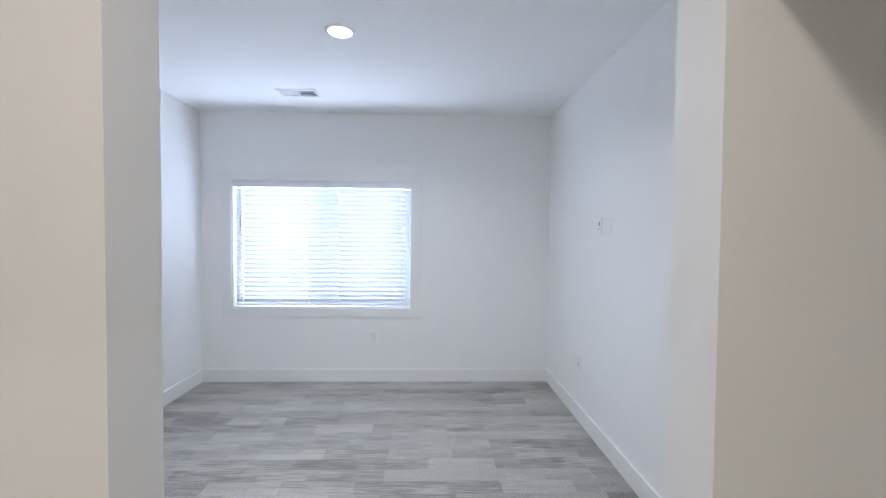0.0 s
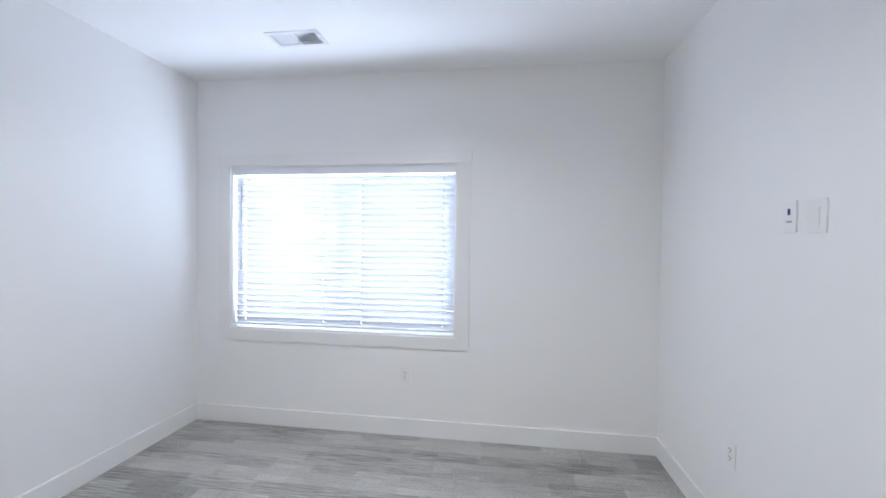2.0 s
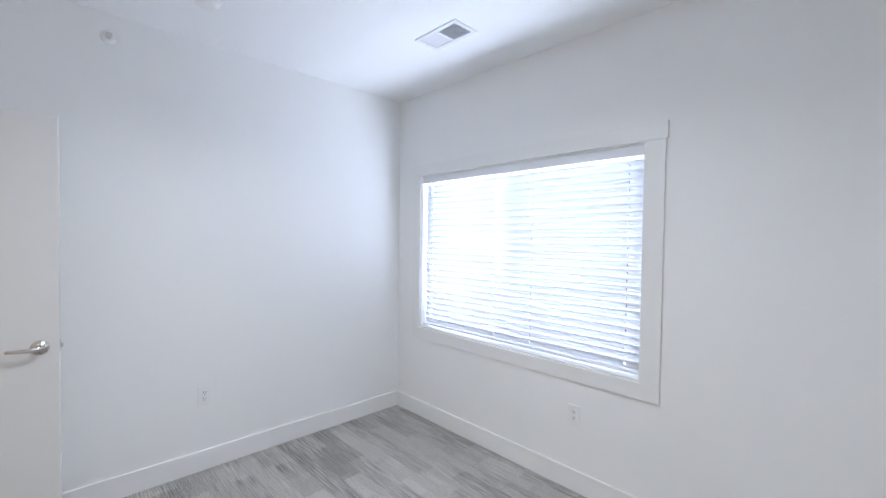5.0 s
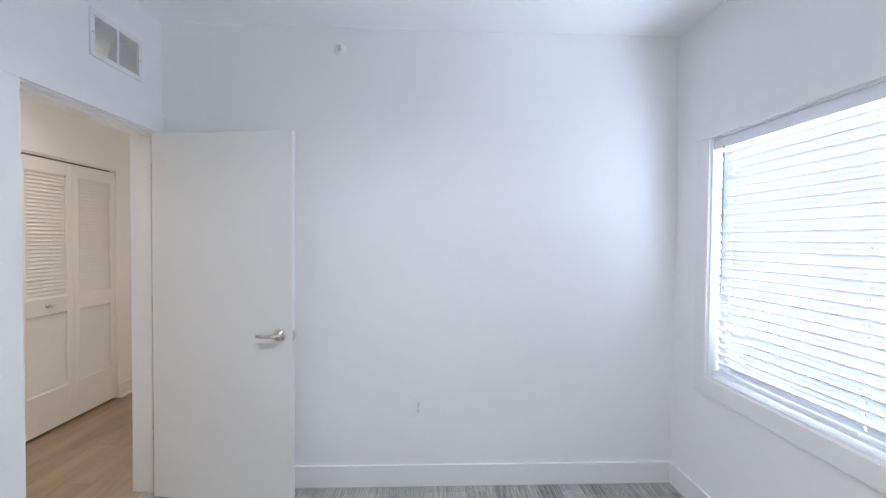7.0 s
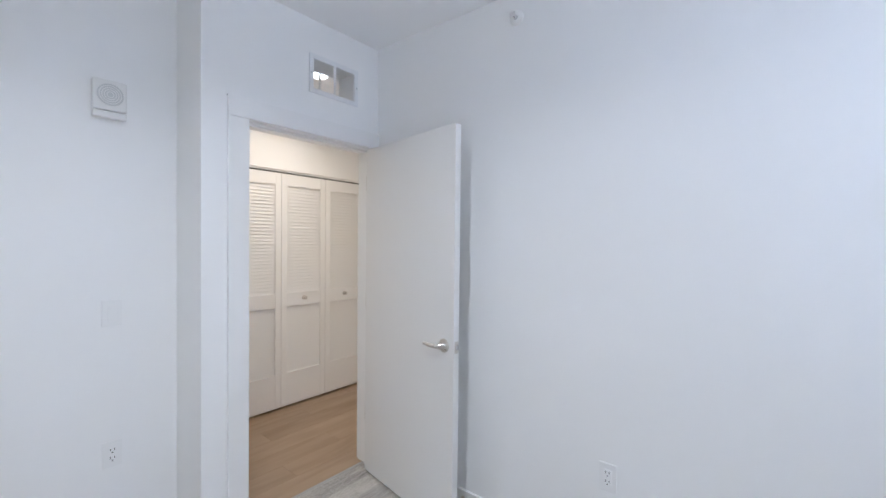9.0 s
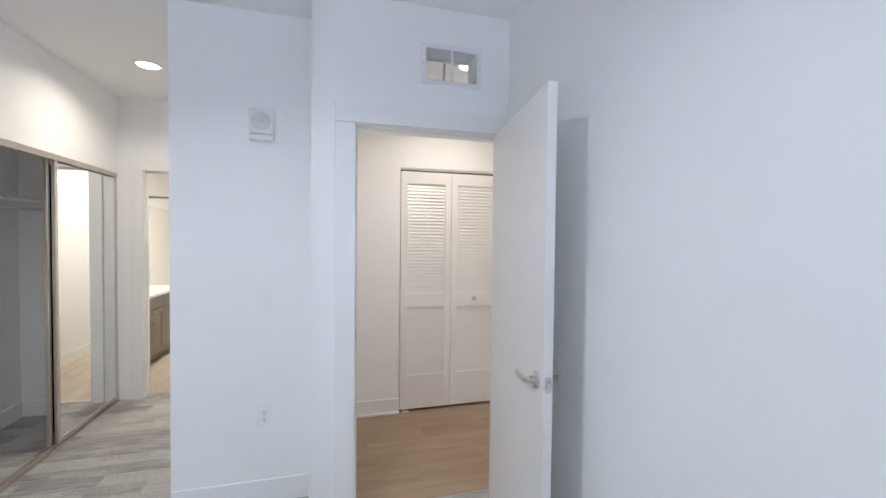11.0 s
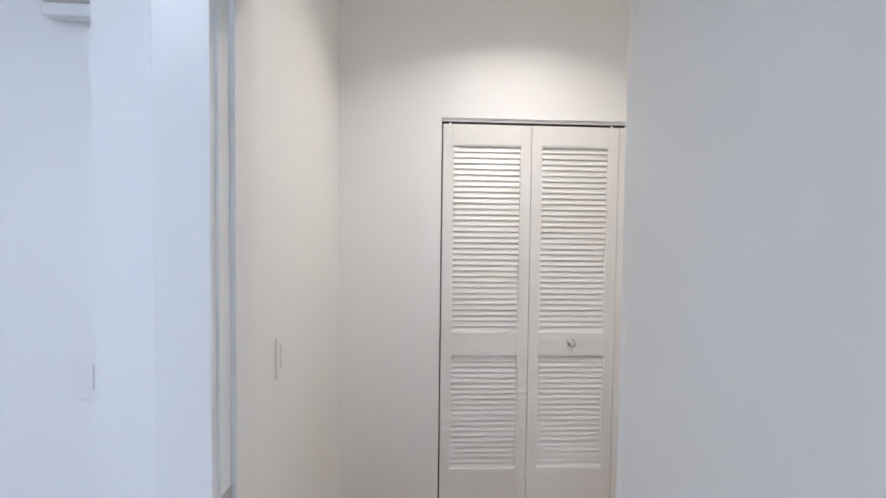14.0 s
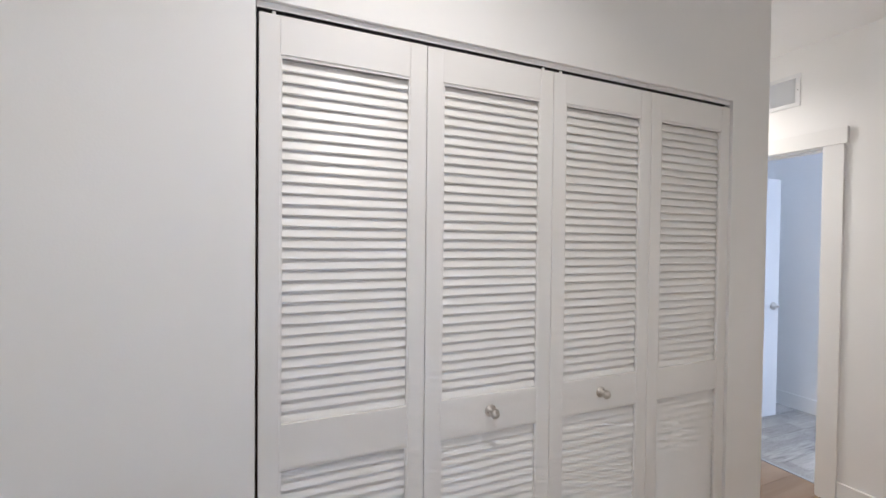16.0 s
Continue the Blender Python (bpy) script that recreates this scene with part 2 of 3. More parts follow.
def part(name, bm, mat, parent, label="", m=None):
    ob = new(name, mesh_of(name, bm, mat))
    ob.parent = parent
    if m is not None:
        ob.matrix_basis = m
    if label:
        tagged(ob, label)
    return ob


def again(name, me, parent, m):
    ob = new(name, me)
    ob.parent = parent
    ob.matrix_basis = m
    return ob


def thing(name, label, category, m=None, group="", kind=""):
    ob = new(name)
    ob.empty_display_size = 0.05
    if m is not None:
        ob.matrix_basis = m
    return tagged(ob, label, category, group, kind)


def structure(name, bm, mat, label, category):
    return tagged(new(name, mesh_of(name, bm, mat)), label, category, kind="structure")


# ---- structure ----
def wall_x(name, x0, x1, y0, y1, holes, label, mat=None, top=H):
    # wall that runs along x; holes: (xa, xb, za, zb)
    bm = bmesh.new()
    xs = sorted({x0, x1, *[h[0] for h in holes], *[h[1] for h in holes]})
    for a, b in zip(xs, xs[1:]):
        cut = sorted([(h[2], h[3]) for h in holes if h[0] <= a + 1e-6 and h[1] >= b - 1e-6])
        z = 0.0
        for za, zb in cut:
            if za > z:
                box(bm, a, y0, z, b, y1, za)
            z = zb
        if z < top:
            box(bm, a, y0, z, b, y1, top)
    return structure(name, bm, mat or WALL, label, "wall")


def wall_y(name, y0, y1, x0, x1, holes, label, mat=None):
    ob = wall_x(name, y0, y1, -x1, -x0, holes, label, mat)
    for v in ob.data.vertices:
        v.co = (-v.co.y, v.co.x, v.co.z)
    return ob


LBL = "smooth white painted drywall"
GR1 = (-1.80, -1.52, 2.298, 2.462)   # transfer grille over the bedroom door
GR2 = (-0.66, -0.37, 2.35, 2.50)    # the same over the second bedroom's door
wall_x("wall_north", -2.11, 1.60, YN, 4.482, [WIN], LBL + " with the window opening")
wall_y("wall_west", 1.32, YN, -2.11, XW, [], LBL + " of the bedroom")
wall_y("wall_east", -4.32, YN, XE, 1.60, [], LBL + " of the bedroom")
wall_x("wall_door", -4.62, -0.953, 1.175, YD, [(DOOR[0], DOOR[1], 0, DOOR[2]), GR1], LBL + " round the bedroom doorway")
wall_y("wall_hall_east", -0.93, 1.175, -1.11, -0.953, [], LBL + " between hall and closet passage")
wall_x("wall_south", -0.953, -0.242, 0.877, YS, [], LBL + " beside the open passage")
wall_x("wall_south_east", 0.752, XE, 0.877, YS, [], LBL + " beside the open passage")
wall_y("wall_closet_back", -0.815, 0.877, 1.345, XE, [], LBL + " at the back of the closet")
wall_x("wall_closet_side", 0.857, 1.345, -0.815, -0.62, [], LBL + " inside the closet")
wall_y("wall_closet_header", -0.815, 0.877, XC, 0.857, [(-0.81, 0.877, 0, 2.01)], LBL + " over the closet opening")
wall_x("wall_bath", -0.953, XE, -0.93, -0.815, [(-0.19, 0.57, 0, 2.05)], LBL + " round the bathroom doorway")
wall_y("wall_bath_west", -4.2, -0.93, -0.42, -0.30, [], LBL + " of the bathroom")
wall_x("wall_bath_south", -0.42, XE, -4.32, -4.2, [], LBL + " behind the tub")
wall_x("wall_bifold", -3.61, -1.11, -0.07, 0.05, [(BIF[0], BIF[1], 0, BIF[2])], LBL + " round the bifold closet")
wall_y("wall_hall_closet_end", -2.5, -0.07, -3.61, -3.49, [], LBL + " at the turn of the hall")
# back wall carries the closet's shade in its dark colour
wall_x("wall_hall_closet_back", -3.49, -1.11, -0.86, -0.75, [], LBL + " inside the hall closet, coloured dark for its shade", CLOSET_SHADE)
wall_y("wall_hall_west", -2.5, 1.175, -4.74, -4.62, [(-1.0, -0.213, 0, 2.05), GR2], LBL + " round the second bedroom doorway")
wall_x("wall_hall_south", -4.74, -3.49, -2.62, -2.5, [], LBL + " at the end of the hall")
wall_y("wall_second_west", -1.6, 2.5, -6.12, -6.0, [], LBL + " of the second bedroom")
wall_x("wall_second_south", -6.0, -4.74, -1.72, -1.6, [], LBL + " of the second bedroom")
wall_x("wall_second_north", -6.12, -4.62, 2.5, 2.6, [(-5.9, -4.9, 0.75, 2.0)], LBL + " with a window opening")
wall_y("wall_second_east", 1.32, 2.5, -4.74, -4.62, [], LBL + " of the second bedroom")
structure("ceiling", boxes((-6.12, -4.32, H, -0.998, 4.482, H + 0.1), (-0.718, -4.32, H, 1.60, 4.482, H + 0.1), (-0.998, -4.32, H, -0.718, 3.700, H + 0.1), (-0.998, 3.832, H, -0.718, 4.482, H + 0.1)), CEIL, "flat white painted ceiling", "ceiling")
FLOOR = structure("floor", boxes((-6.12, -4.32, -0.12, 1.60, 4.482, -0.007)), SUB, "floor with grey carpet planks and wood-look vinyl", "floor")


# ---- trim ----
def baseboard(rows, label="white painted flat baseboard"):
    # rows: axis, fixed face, side (+1/-1 into the room), from, to
    for ax, f, s, a, b in rows:
        bm = bmesh.new()
        lo, hi = sorted((f, f + s * 0.013))
        if ax == "x":
            box(bm, a, lo, 0, b, hi, 0.128, bevel=0.003)
        else:
            box(bm, lo, a, 0, hi, b, 0.128, bevel=0.003)
        structure("baseboard", bm, TRIM, label, "baseboard")


baseboard([("x", YN, -1, XW, XE), ("y", XW, 1, 1.345, YN - 0.013), ("y", XE, -1, YS, YN - 0.013),
           ("x", YS, 1, -0.953, -0.242), ("x", YS, 1, 0.752, XE - 0.013), ("y", -0.953, 1, YS + 0.013, YD), ("x", YD, 1, -1.062, -0.940),
           ("y", 1.345, -1, -0.62, 0.877), ("x", -0.62, 1, 0.86, 1.332), ("x", 0.877, -1, 0.86, 1.332),
           ("y", -1.11, -1, 0.063, 1.175), ("x", 0.05, 1, -1.605, -1.11), ("x", 0.05, 1, -3.61, -3.375), ("y", -3.61, -1, -2.5, 0.063),
           ("x", 1.175, -1, -4.60, -2.07), ("y", -4.62, 1, -0.118, 1.162), ("y", -4.62, 1, -2.5, -1.1),
           ("y", -6.0, 1, -1.6, 2.5), ("x", -1.6, 1, -5.987, -4.74), ("y", -0.30, 1, -3.37, -0.93), ("x", -0.815, 1, -0.953, -0.292), ("y", XE, -1, -3.37, -2.85)])
for r in ((-1.142, 0.063, 0.0, -1.123, 1.175, 0.022), (-1.605, 0.063, 0.0, -1.142, 0.082, 0.022), (-3.623, 0.063, 0.0, -3.375, 0.082, 0.022)):
    structure("trim", boxes(r, bevel=0.006), TRIM, "white shoe moulding along the hall baseboard", "moulding")

# flat casings round the window
W0, W1, Z0, Z1 = WIN
CW = thing("window_1", "wide horizontal window with flat white casing and sliding sash", "window", kind="structure")
part("casing_side", boxes((W0 - 0.092, YN - 0.013, Z0, W0, YN, Z1), bevel=0.002), TRIM, CW)
part("casing_side", boxes((W1, YN - 0.013, Z0, W1 + 0.098, YN, Z1), bevel=0.002), TRIM, CW)
part("casing_head", boxes((W0 - 0.105, YN - 0.017, Z1, W1 + 0.108, YN, Z1 + 0.088), bevel=0.002), TRIM, CW)
part("casing_apron", boxes((W0 - 0.092, YN - 0.013, Z0 - 0.088, W1 + 0.098, YN, Z0), bevel=0.002), TRIM, CW)
part("window_sill", boxes((W0, YN + 0.002, Z0, W1, 4.452, Z0 + 0.012), bevel=0.002), TRIM, CW)
part("jamb_liner", boxes((W0, YN + 0.002, Z0 + 0.012, W0 + 0.01, 4.452, Z1), (W1 - 0.01, YN + 0.002, Z0 + 0.012, W1, 4.452, Z1), (W0 + 0.01, YN + 0.002, Z1 - 0.01, W1 - 0.01, 4.452, Z1)), TRIM, CW)
FR = 0.045
part("window_frame", boxes((W0 + 0.01, 4.422, Z0 + 0.012, W0 + 0.01 + FR, 4.477, Z1 - 0.01), (W1 - 0.01 - FR, 4.422, Z0 + 0.012, W1 - 0.01, 4.477, Z1 - 0.01),
                           (W0 + 0.01 + FR, 4.422, Z0 + 0.012, W1 - 0.01 - FR, 4.477, Z0 + 0.012 + FR), (W0 + 0.01 + FR, 4.422, Z1 - 0.01 - FR, W1 - 0.01 - FR, 4.477, Z1 - 0.01),
                           (-0.845, 4.422, Z0 + 0.012 + FR, -0.775, 4.472, Z1 - 0.01 - FR), bevel=0.003), VINYLW, CW)
for a, b in ((W0 + 0.055, -0.845), (-0.775, W1 - 0.055)):
    g = part("pane", boxes((a, 4.446, Z0 + 0.057, b, 4.450, Z1 - 0.055)), GLASS, CW)
    g.visible_shadow = False
s_ = part("insect_screen", boxes((-0.775, 4.462, Z0 + 0.057, W1 - 0.055, 4.464, Z1 - 0.055)), SCREEN, CW, "grey insect screen")
s_.visible_shadow = False


# ---- blind ----
def blind():
    root = thing("window_blind", "lowered white faux-wood venetian blind inside the window", "blind", pose(0, 0, 0))
    x0, x1, y, pitch = W0 + 0.016, W1 - 0.016, 4.374, 0.0455
    part("valance", boxes((x0 - 0.005, y - 0.040, Z1 - 0.066, x1 + 0.005, y - 0.030, Z1 - 0.0105), bevel=0.003), SLAT, root, "white blind valance")
    part("headrail", boxes((x0, y - 0.024, Z1 - 0.055, x1, y + 0.026, Z1 - 0.014)), VINYLW, root)
    part("bottom_rail", boxes((x0, y - 0.025, Z0 + 0.028, x1, y + 0.025, Z0 + 0.044), bevel=0.004), SLAT, root)
    bm = bmesh.new()
    tilt, n, w = radians(-68), 6, 0.05
    cords = (-1.60, -0.95, -0.645, -0.022)
    xs = [x0] + [c + d for c in cords for d in (-0.004, 0.004)] + [x1]
    top, low = [], []
    for i in range(n + 1):
        u = (i / n - 0.5) * w
        crown = 0.0035 * (1 - (2 * i / n - 1) ** 2)
        for lst, dz in ((top, crown + 0.0013), (low, crown - 0.0013)):
            py, pz = u * math.cos(tilt) - dz * math.sin(tilt), u * math.sin(tilt) + dz * math.cos(tilt)
            lst.append([bm.verts.new((xx, py, pz)) for xx in xs])
    # a routed slot through the middle of the slat at each cord
    for i in range(n):
        for j in range(len(xs) - 1):
            if i in (2, 3) and j % 2 == 1:
                for k in (j, j + 1):
                    bm.faces.new((top[i][k], top[i + 1][k], low[i + 1][k], low[i][k]))
                e = i if i == 2 else i + 1
                bm.faces.new((top[e][j], top[e][j + 1], low[e][j + 1], low[e][j]))
                continue
            for g in (top, low):
                bm.faces.new((g[i][j], g[i][j + 1], g[i + 1][j + 1], g[i + 1][j])).smooth = True
        for k in (0, len(xs) - 1):
            bm.faces.new((top[i][k], top[i + 1][k], low[i + 1][k], low[i][k]))
    for i in (0, n):
        for j in range(len(xs) - 1):
            bm.faces.new((top[i][j], top[i][j + 1], low[i][j + 1], low[i][j]))
    bmesh.ops.recalc_face_normals(bm, faces=bm.faces)
    me = mesh_of("slat", bm, SLAT)
    z = Z0 + 0.068
    while z < Z1 - 0.075:
        again("slat", me, root, pose(random.uniform(-0.001, 0.001), y, z + random.uniform(-0.0012, 0.0012), random.uniform(-0.9, 0.9), 0, 0))
        z += pitch
    for cx in cords:
        part("ladder_cord", boxes((cx - 0.0007, y - 0.0265, Z0 + 0.04, cx + 0.0007, y - 0.0255, Z1 - 0.07), (cx - 0.0007, y + 0.0255, Z0 + 0.04, cx + 0.0007, y + 0.0265, Z1 - 0.07)), CORD, root)
    part("tilt_wand", tube([(-1.612, y - 0.042, Z1 - 0.06), (-1.612, y - 0.043, 1.60), (-1.612, y - 0.043, 1.20)], [0.003, 0.004, 0.0045], 8), GREYMARK, root, "slim clear-grey tilt wand")
    part("wand_hook", tube([(-1.612, y - 0.030, Z1 - 0.05), (-1.612, y - 0.042, Z1 - 0.055), (-1.612, y - 0.042, Z1 - 0.07)], 0.002, 6), CHROME, root)


blind()


# ---- doors ----
def lever(root, y, side, x, z, toward=-1):
    # lever set on a leaf face: x along the leaf, side -1 or +1 is the way it stands out
    h = part("lever_handle", lathe([(0.0, 0.0), (0.034, 0.0), (0.034, 0.005), (0.029, 0.012), (0.014, 0.014), (0.012, 0.042), (0.0, 0.046)], "y", 28), NICKEL, root,
             "satin nickel lever handle", pose(x, y, z, 180 if side < 0 else 0))
    d = 0.043
    pts = [(0, d - 0.004, 0), (toward * 0.02, d + 0.006, 0), (toward * 0.06, d + 0.009, 0), (toward * 0.105, d + 0.004, 0)]
    part("lever", tube(pts, [0.011, 0.0105, 0.0095, 0.0075], 12), NICKEL, h)


def door_leaf(name, label, m, width=0.762, height=2.018, lz=0.953, hinges=(1.82, 1.12, 0.42)):
    d = thing(name, label, "door", m, kind="structure")
    part("leaf", boxes((0.002, 0, 0.012, width, 0.035, 0.012 + height), bevel=0.0015), LEAF, d)
    lever(d, 0.0, -1, width - 0.068, lz)
    lever(d, 0.035, 1, width - 0.068, lz)
    part("latch_plate", boxes((width + 0.0002, 0.006, lz - 0.029, width + 0.002, 0.030, lz + 0.029), bevel=0.0008), NICKEL, d, "nickel latch plate in the door edge")
    part("latch_bolt", boxes((width + 0.002, 0.011, lz - 0.010, width + 0.012, 0.025, lz + 0.010), bevel=0.003), CHROME, d)
    for z in hinges:
        hg = part("hinge", lathe([(0.0, -0.045), (0.006, -0.045), (0.0065, 0.0), (0.006, 0.045), (0.0, 0.047)], "z", 10), NICKEL, d, "satin nickel butt hinge", pose(-0.006, 0.041, z))
        part("hinge_plate", boxes((-0.0005, -0.037, -0.044, 0.0012, -0.008, 0.044)), NICKEL, hg)
    return d


door_leaf("door_1", "open flush white bedroom door with lever handle", pose(-1.906, 1.317, 0, 0, 0, 81.1), width=0.813, lz=0.944, hinges=(1.822, 1.09, 0.37))
door_leaf("door_2", "open flush white bathroom door with lever handle", pose(-0.182, -0.933, 0, 0, 0, -90), hinges=(1.8, 1.1, 0.3))
door_leaf("door_3", "open flush white second bedroom door with lever handle", pose(-4.78, -1.03, 0, 0, 0, 177), width=0.875)


def door_frame(name, label, a, b, top, y0, y1, casings, m, strike=True):
    # jamb lining between faces y0 < y1 with stop; casings: list of (face side, from left width, right width)
    d = thing(name, label, "door frame", m, kind="structure")
    t = 0.018
    part("jamb", boxes((a, y0 - 0.001, 0, a + 0.010, y1 + 0.001, top), bevel=0.001), TRIM, d)
    part("jamb", boxes((b - 0.010, y0 - 0.001, 0, b, y1 + 0.001, top), bevel=0.001), TRIM, d)
    part("head_jamb", boxes((a + 0.010, y0 - 0.001, top - 0.010, b - 0.010, y1 + 0.001, top), bevel=0.001), TRIM, d)
    ym = y1 - 0.040
    part("door_stop", boxes((a + 0.010, ym - 0.032, 0, a + 0.020, ym, top - 0.010), (b - 0.020, ym - 0.032, 0, b - 0.010, ym, top - 0.010), (a + 0.020, ym - 0.032, top - 0.020, b - 0.020, ym, top - 0.010)), TRIM, d)
    for side, lw, rw, over in casings:
        f0, f1 = (y1, y1 + t) if side > 0 else (y0 - t, y0)
        part("casing_side", boxes((a - lw + 0.004, f0, 0, a + 0.004, f1, top - 0.004), bevel=0.0015), TRIM, d)
        part("casing_side", boxes((b - 0.004, f0, 0, b + rw - 0.004, f1, top - 0.004), bevel=0.0015), TRIM, d)
        g0, g1 = (y1, y1 + t + 0.005) if side > 0 else (y0 - t - 0.005, y0)
        part("casing_head", boxes((a - lw + 0.004 - min(over, 0.012 if lw > 0.08 else 0), g0, top - 0.004, b + rw - 0.004 + over, g1, top + 0.090), bevel=0.0015), TRIM, d)
    if strike:
        part("strike_plate", boxes((b - 0.0125, y1 - 0.036, 0.945, b - 0.0100, y1 + 0.004, 1.005), bevel=0.0008), NICKEL, d, "nickel strike plate")
    return d


frame_1 = door_frame("door_frame_1", "white painted frame and flat casing of the bedroom doorway", DOOR[0], DOOR[1], DOOR[2], 1.175, YD, [(1, 0.012, 0.097, 0.0), (-1, 0.09, 0.046, 0.0)], pose(0, 0, 0))
for hz in (1.822, 1.09, 0.37):
    part("hinge_plate", boxes((DOOR[0] + 0.0098, 1.288, hz - 0.045, DOOR[0] + 0.0115, YD + 0.001, hz + 0.045), bevel=0.0005), NICKEL, frame_1, "satin nickel hinge plate let into the jamb")
door_frame("door_frame_2", "white painted frame and flat casing of the bathroom doorway", -0.19, 0.57, 2.05, -0.93, -0.815, [(1, 0.095, 0.095, 0.0)], pose(0, 0, 0), False)
# second bedroom: the frame is laid along y
door_frame("door_frame_3", "white painted frame and flat casing of the second bedroom doorway", -1.0, -0.213, 2.05, 4.62, 4.74, [(-1, 0.097, 0.097, 0.014)], pose(0, 0, 0, 0, 0, 90), False)

# door stop on the baseboard behind the bedroom door
ds = thing("door_stop", "small satin nickel door stop on the baseboard", "door stop", pose(XW + 0.013, 2.045, 0.082))
part("base_flange", lathe([(0.0, 0.0), (0.014, 0.0), (0.012, 0.004), (0.006, 0.006), (0.0, 0.007)], "x", 14), NICKEL, ds)
part("stem", tube([(0.005, 0, 0), (0.035, 0, 0), (0.06, 0, 0)], [0.005, 0.0045, 0.005], 10), NICKEL, ds)
part("bumper", lathe([(0.0, 0.058), (0.008, 0.058), (0.009, 0.068), (0.006, 0.072), (0.0, 0.073)], "x", 12), PLASTIC, ds)


# ---- bifold closet in the hall ----
def bifold():
    x_right, w = BIF[1] - 0.006, (BIF[1] - BIF[0] - 0.011) / 4
    track = thing("bifold_track", "white metal bifold track under the closet header", "track")
    # channel and back lip have the gap's shade in their colour
    part("channel", boxes((BIF[0] + 0.002, 0.0, 2.044, BIF[1] - 0.002, 0.034, 2.054), bevel=0.0015), TRACK_SHADE, track, "steel inside of the track, darkened for its shade")
    part("lip", boxes((BIF[0] + 0.002, 0.0345, 2.040, BIF[1] - 0.002, 0.038, 2.0545)), TRIM, track)
    part("back_lip", boxes((BIF[0] + 0.002, -0.003, 2.012, BIF[1] - 0.002, 0.0, 2.0545)), TRACK_SHADE, track)
    # one louvre slat: leaning, its lower edge proud
    lean, sw, sl = radians(70), 0.0338, w - 0.102
    bm = bmesh.new()
    box(bm, -sl / 2, -sw / 2, -0.0026, sl / 2, sw / 2, 0.0026)
    bmesh.ops.bevel(bm, geom=[e for e in bm.edges if abs(e.verts[0].co.x - e.verts[1].co.x) > 0.1], offset=0.0018, segments=2, affect="EDGES")
    me = mesh_of("louvre_slat", bm, LOUVRE)
    for i in range(4):
        x1 = x_right - i * w
        cx = x1 - w / 2
        d = thing("bifold_door", "white louvred bifold closet door" + (" with a satin nickel knob" if i in (1, 2) else " without a knob"), "closet door", pose(cx, 0.026, 0), "bifold closet doors")
        hw, t0, t1 = w / 2 - 0.0012, -0.016, 0.016
        st = 0.049
        part("stile", boxes((-hw, t0, 0.020, -hw + st, t1, 2.027), bevel=0.002), LOUVRE, d)
        part("stile", boxes((hw - st, t0, 0.020, hw, t1, 2.027), bevel=0.002), LOUVRE, d)
        for nm, za, zb in (("bottom_rail", 0.020, 0.306), ("lock_rail", 0.886, 1.000), ("top_rail", 1.931, 2.027)):
            part(nm, boxes((-hw + st, t0, za, hw - st, t1 - 0.0006, zb), bevel=0.001), LOUVRE, d)
        # small bead round each louvred field
        bead = []
        for za, zb in ((0.306, 0.886), (1.000, 1.931)):
            bead += [(-hw + st, t1 - 0.009, zb - 0.007, hw - st, t1 - 0.0035, zb), (hw - st - 0.005, t1 - 0.006, za, hw - st, t1 - 0.001, zb - 0.007), (-hw + st, t1 - 0.006, za, -hw + st + 0.005, t1 - 0.001, zb - 0.007)]
        part("bead", boxes(*bead), LOUVRE, d)
        for za, zb, n in ((0.306, 0.886, 21), (1.000, 1.931, 33)):
            pitch = (zb - za - 0.008) / n
            for k in range(n):
                again("louvre_slat", me, d, pose(0, -0.001, za + pitch * (k + 0.55), 180 - math.degrees(lean) + random.uniform(-0.8, 0.8), 0, 0))
        if i in (1, 2):
            part("knob", lathe([(0.0, 0.0), (0.018, 0.0), (0.019, 0.003), (0.011, 0.006), (0.008, 0.010), (0.0085, 0.020), (0.0145, 0.027), (0.0155, 0.032), (0.012, 0.038), (0.0, 0.040)], "y", 24), NICKEL, d, "round satin nickel knob", pose(0.002, t1 - 0.001, 0.948))
        if i in (0, 1, 2):
            for sx in ((0.42 * w,) if i == 0 else (-0.42 * w,) if i == 1 else (0.42 * w,)):
                part("pivot_pin", lathe([(0.0, 0.0), (0.005, 0.0), (0.005, 0.012), (0.0, 0.012)], "z", 10), PLASTIC, d, "", pose(sx, 0.004, 2.026))
    br = thing("pivot_bracket", "small white floor bracket under the bifold door", "bracket", pose(BIF[1] - 0.045, 0.042, 0))
    part("plate", boxes((-0.04, -0.02, 0, 0.04, 0.02, 0.004), bevel=0.001), TRIM, br)
    part("pin", lathe([(0.0, 0.004), (0.006, 0.004), (0.006, 0.018), (0.0, 0.018)], "z", 10), NICKEL, br)


bifold()


# ---- wall devices ----
def outlet(m, label):
    d = thing("power_outlet", label, "outlet", m, "wall outlets")
    part("cover_plate", boxes((-0.036, -0.006, -0.0585, 0.036, 0, 0.0585), bevel=0.002), PLASTIC, d)
    part("socket_face", boxes((-0.0165, -0.0085, -0.033, 0.0165, -0.006, 0.033), bevel=0.001), PLASTIC, d)
    for z in (-0.018, 0.018):
        part("socket_slots", boxes((-0.0085, -0.0095, z - 0.001, -0.006, -0.0085, z + 0.009), (0.006, -0.0095, z - 0.001, 0.0085, -0.0085, z + 0.008), (-0.0025, -0.0095, z - 0.012, 0.0025, -0.0085, z - 0.007)), SLOT, d)


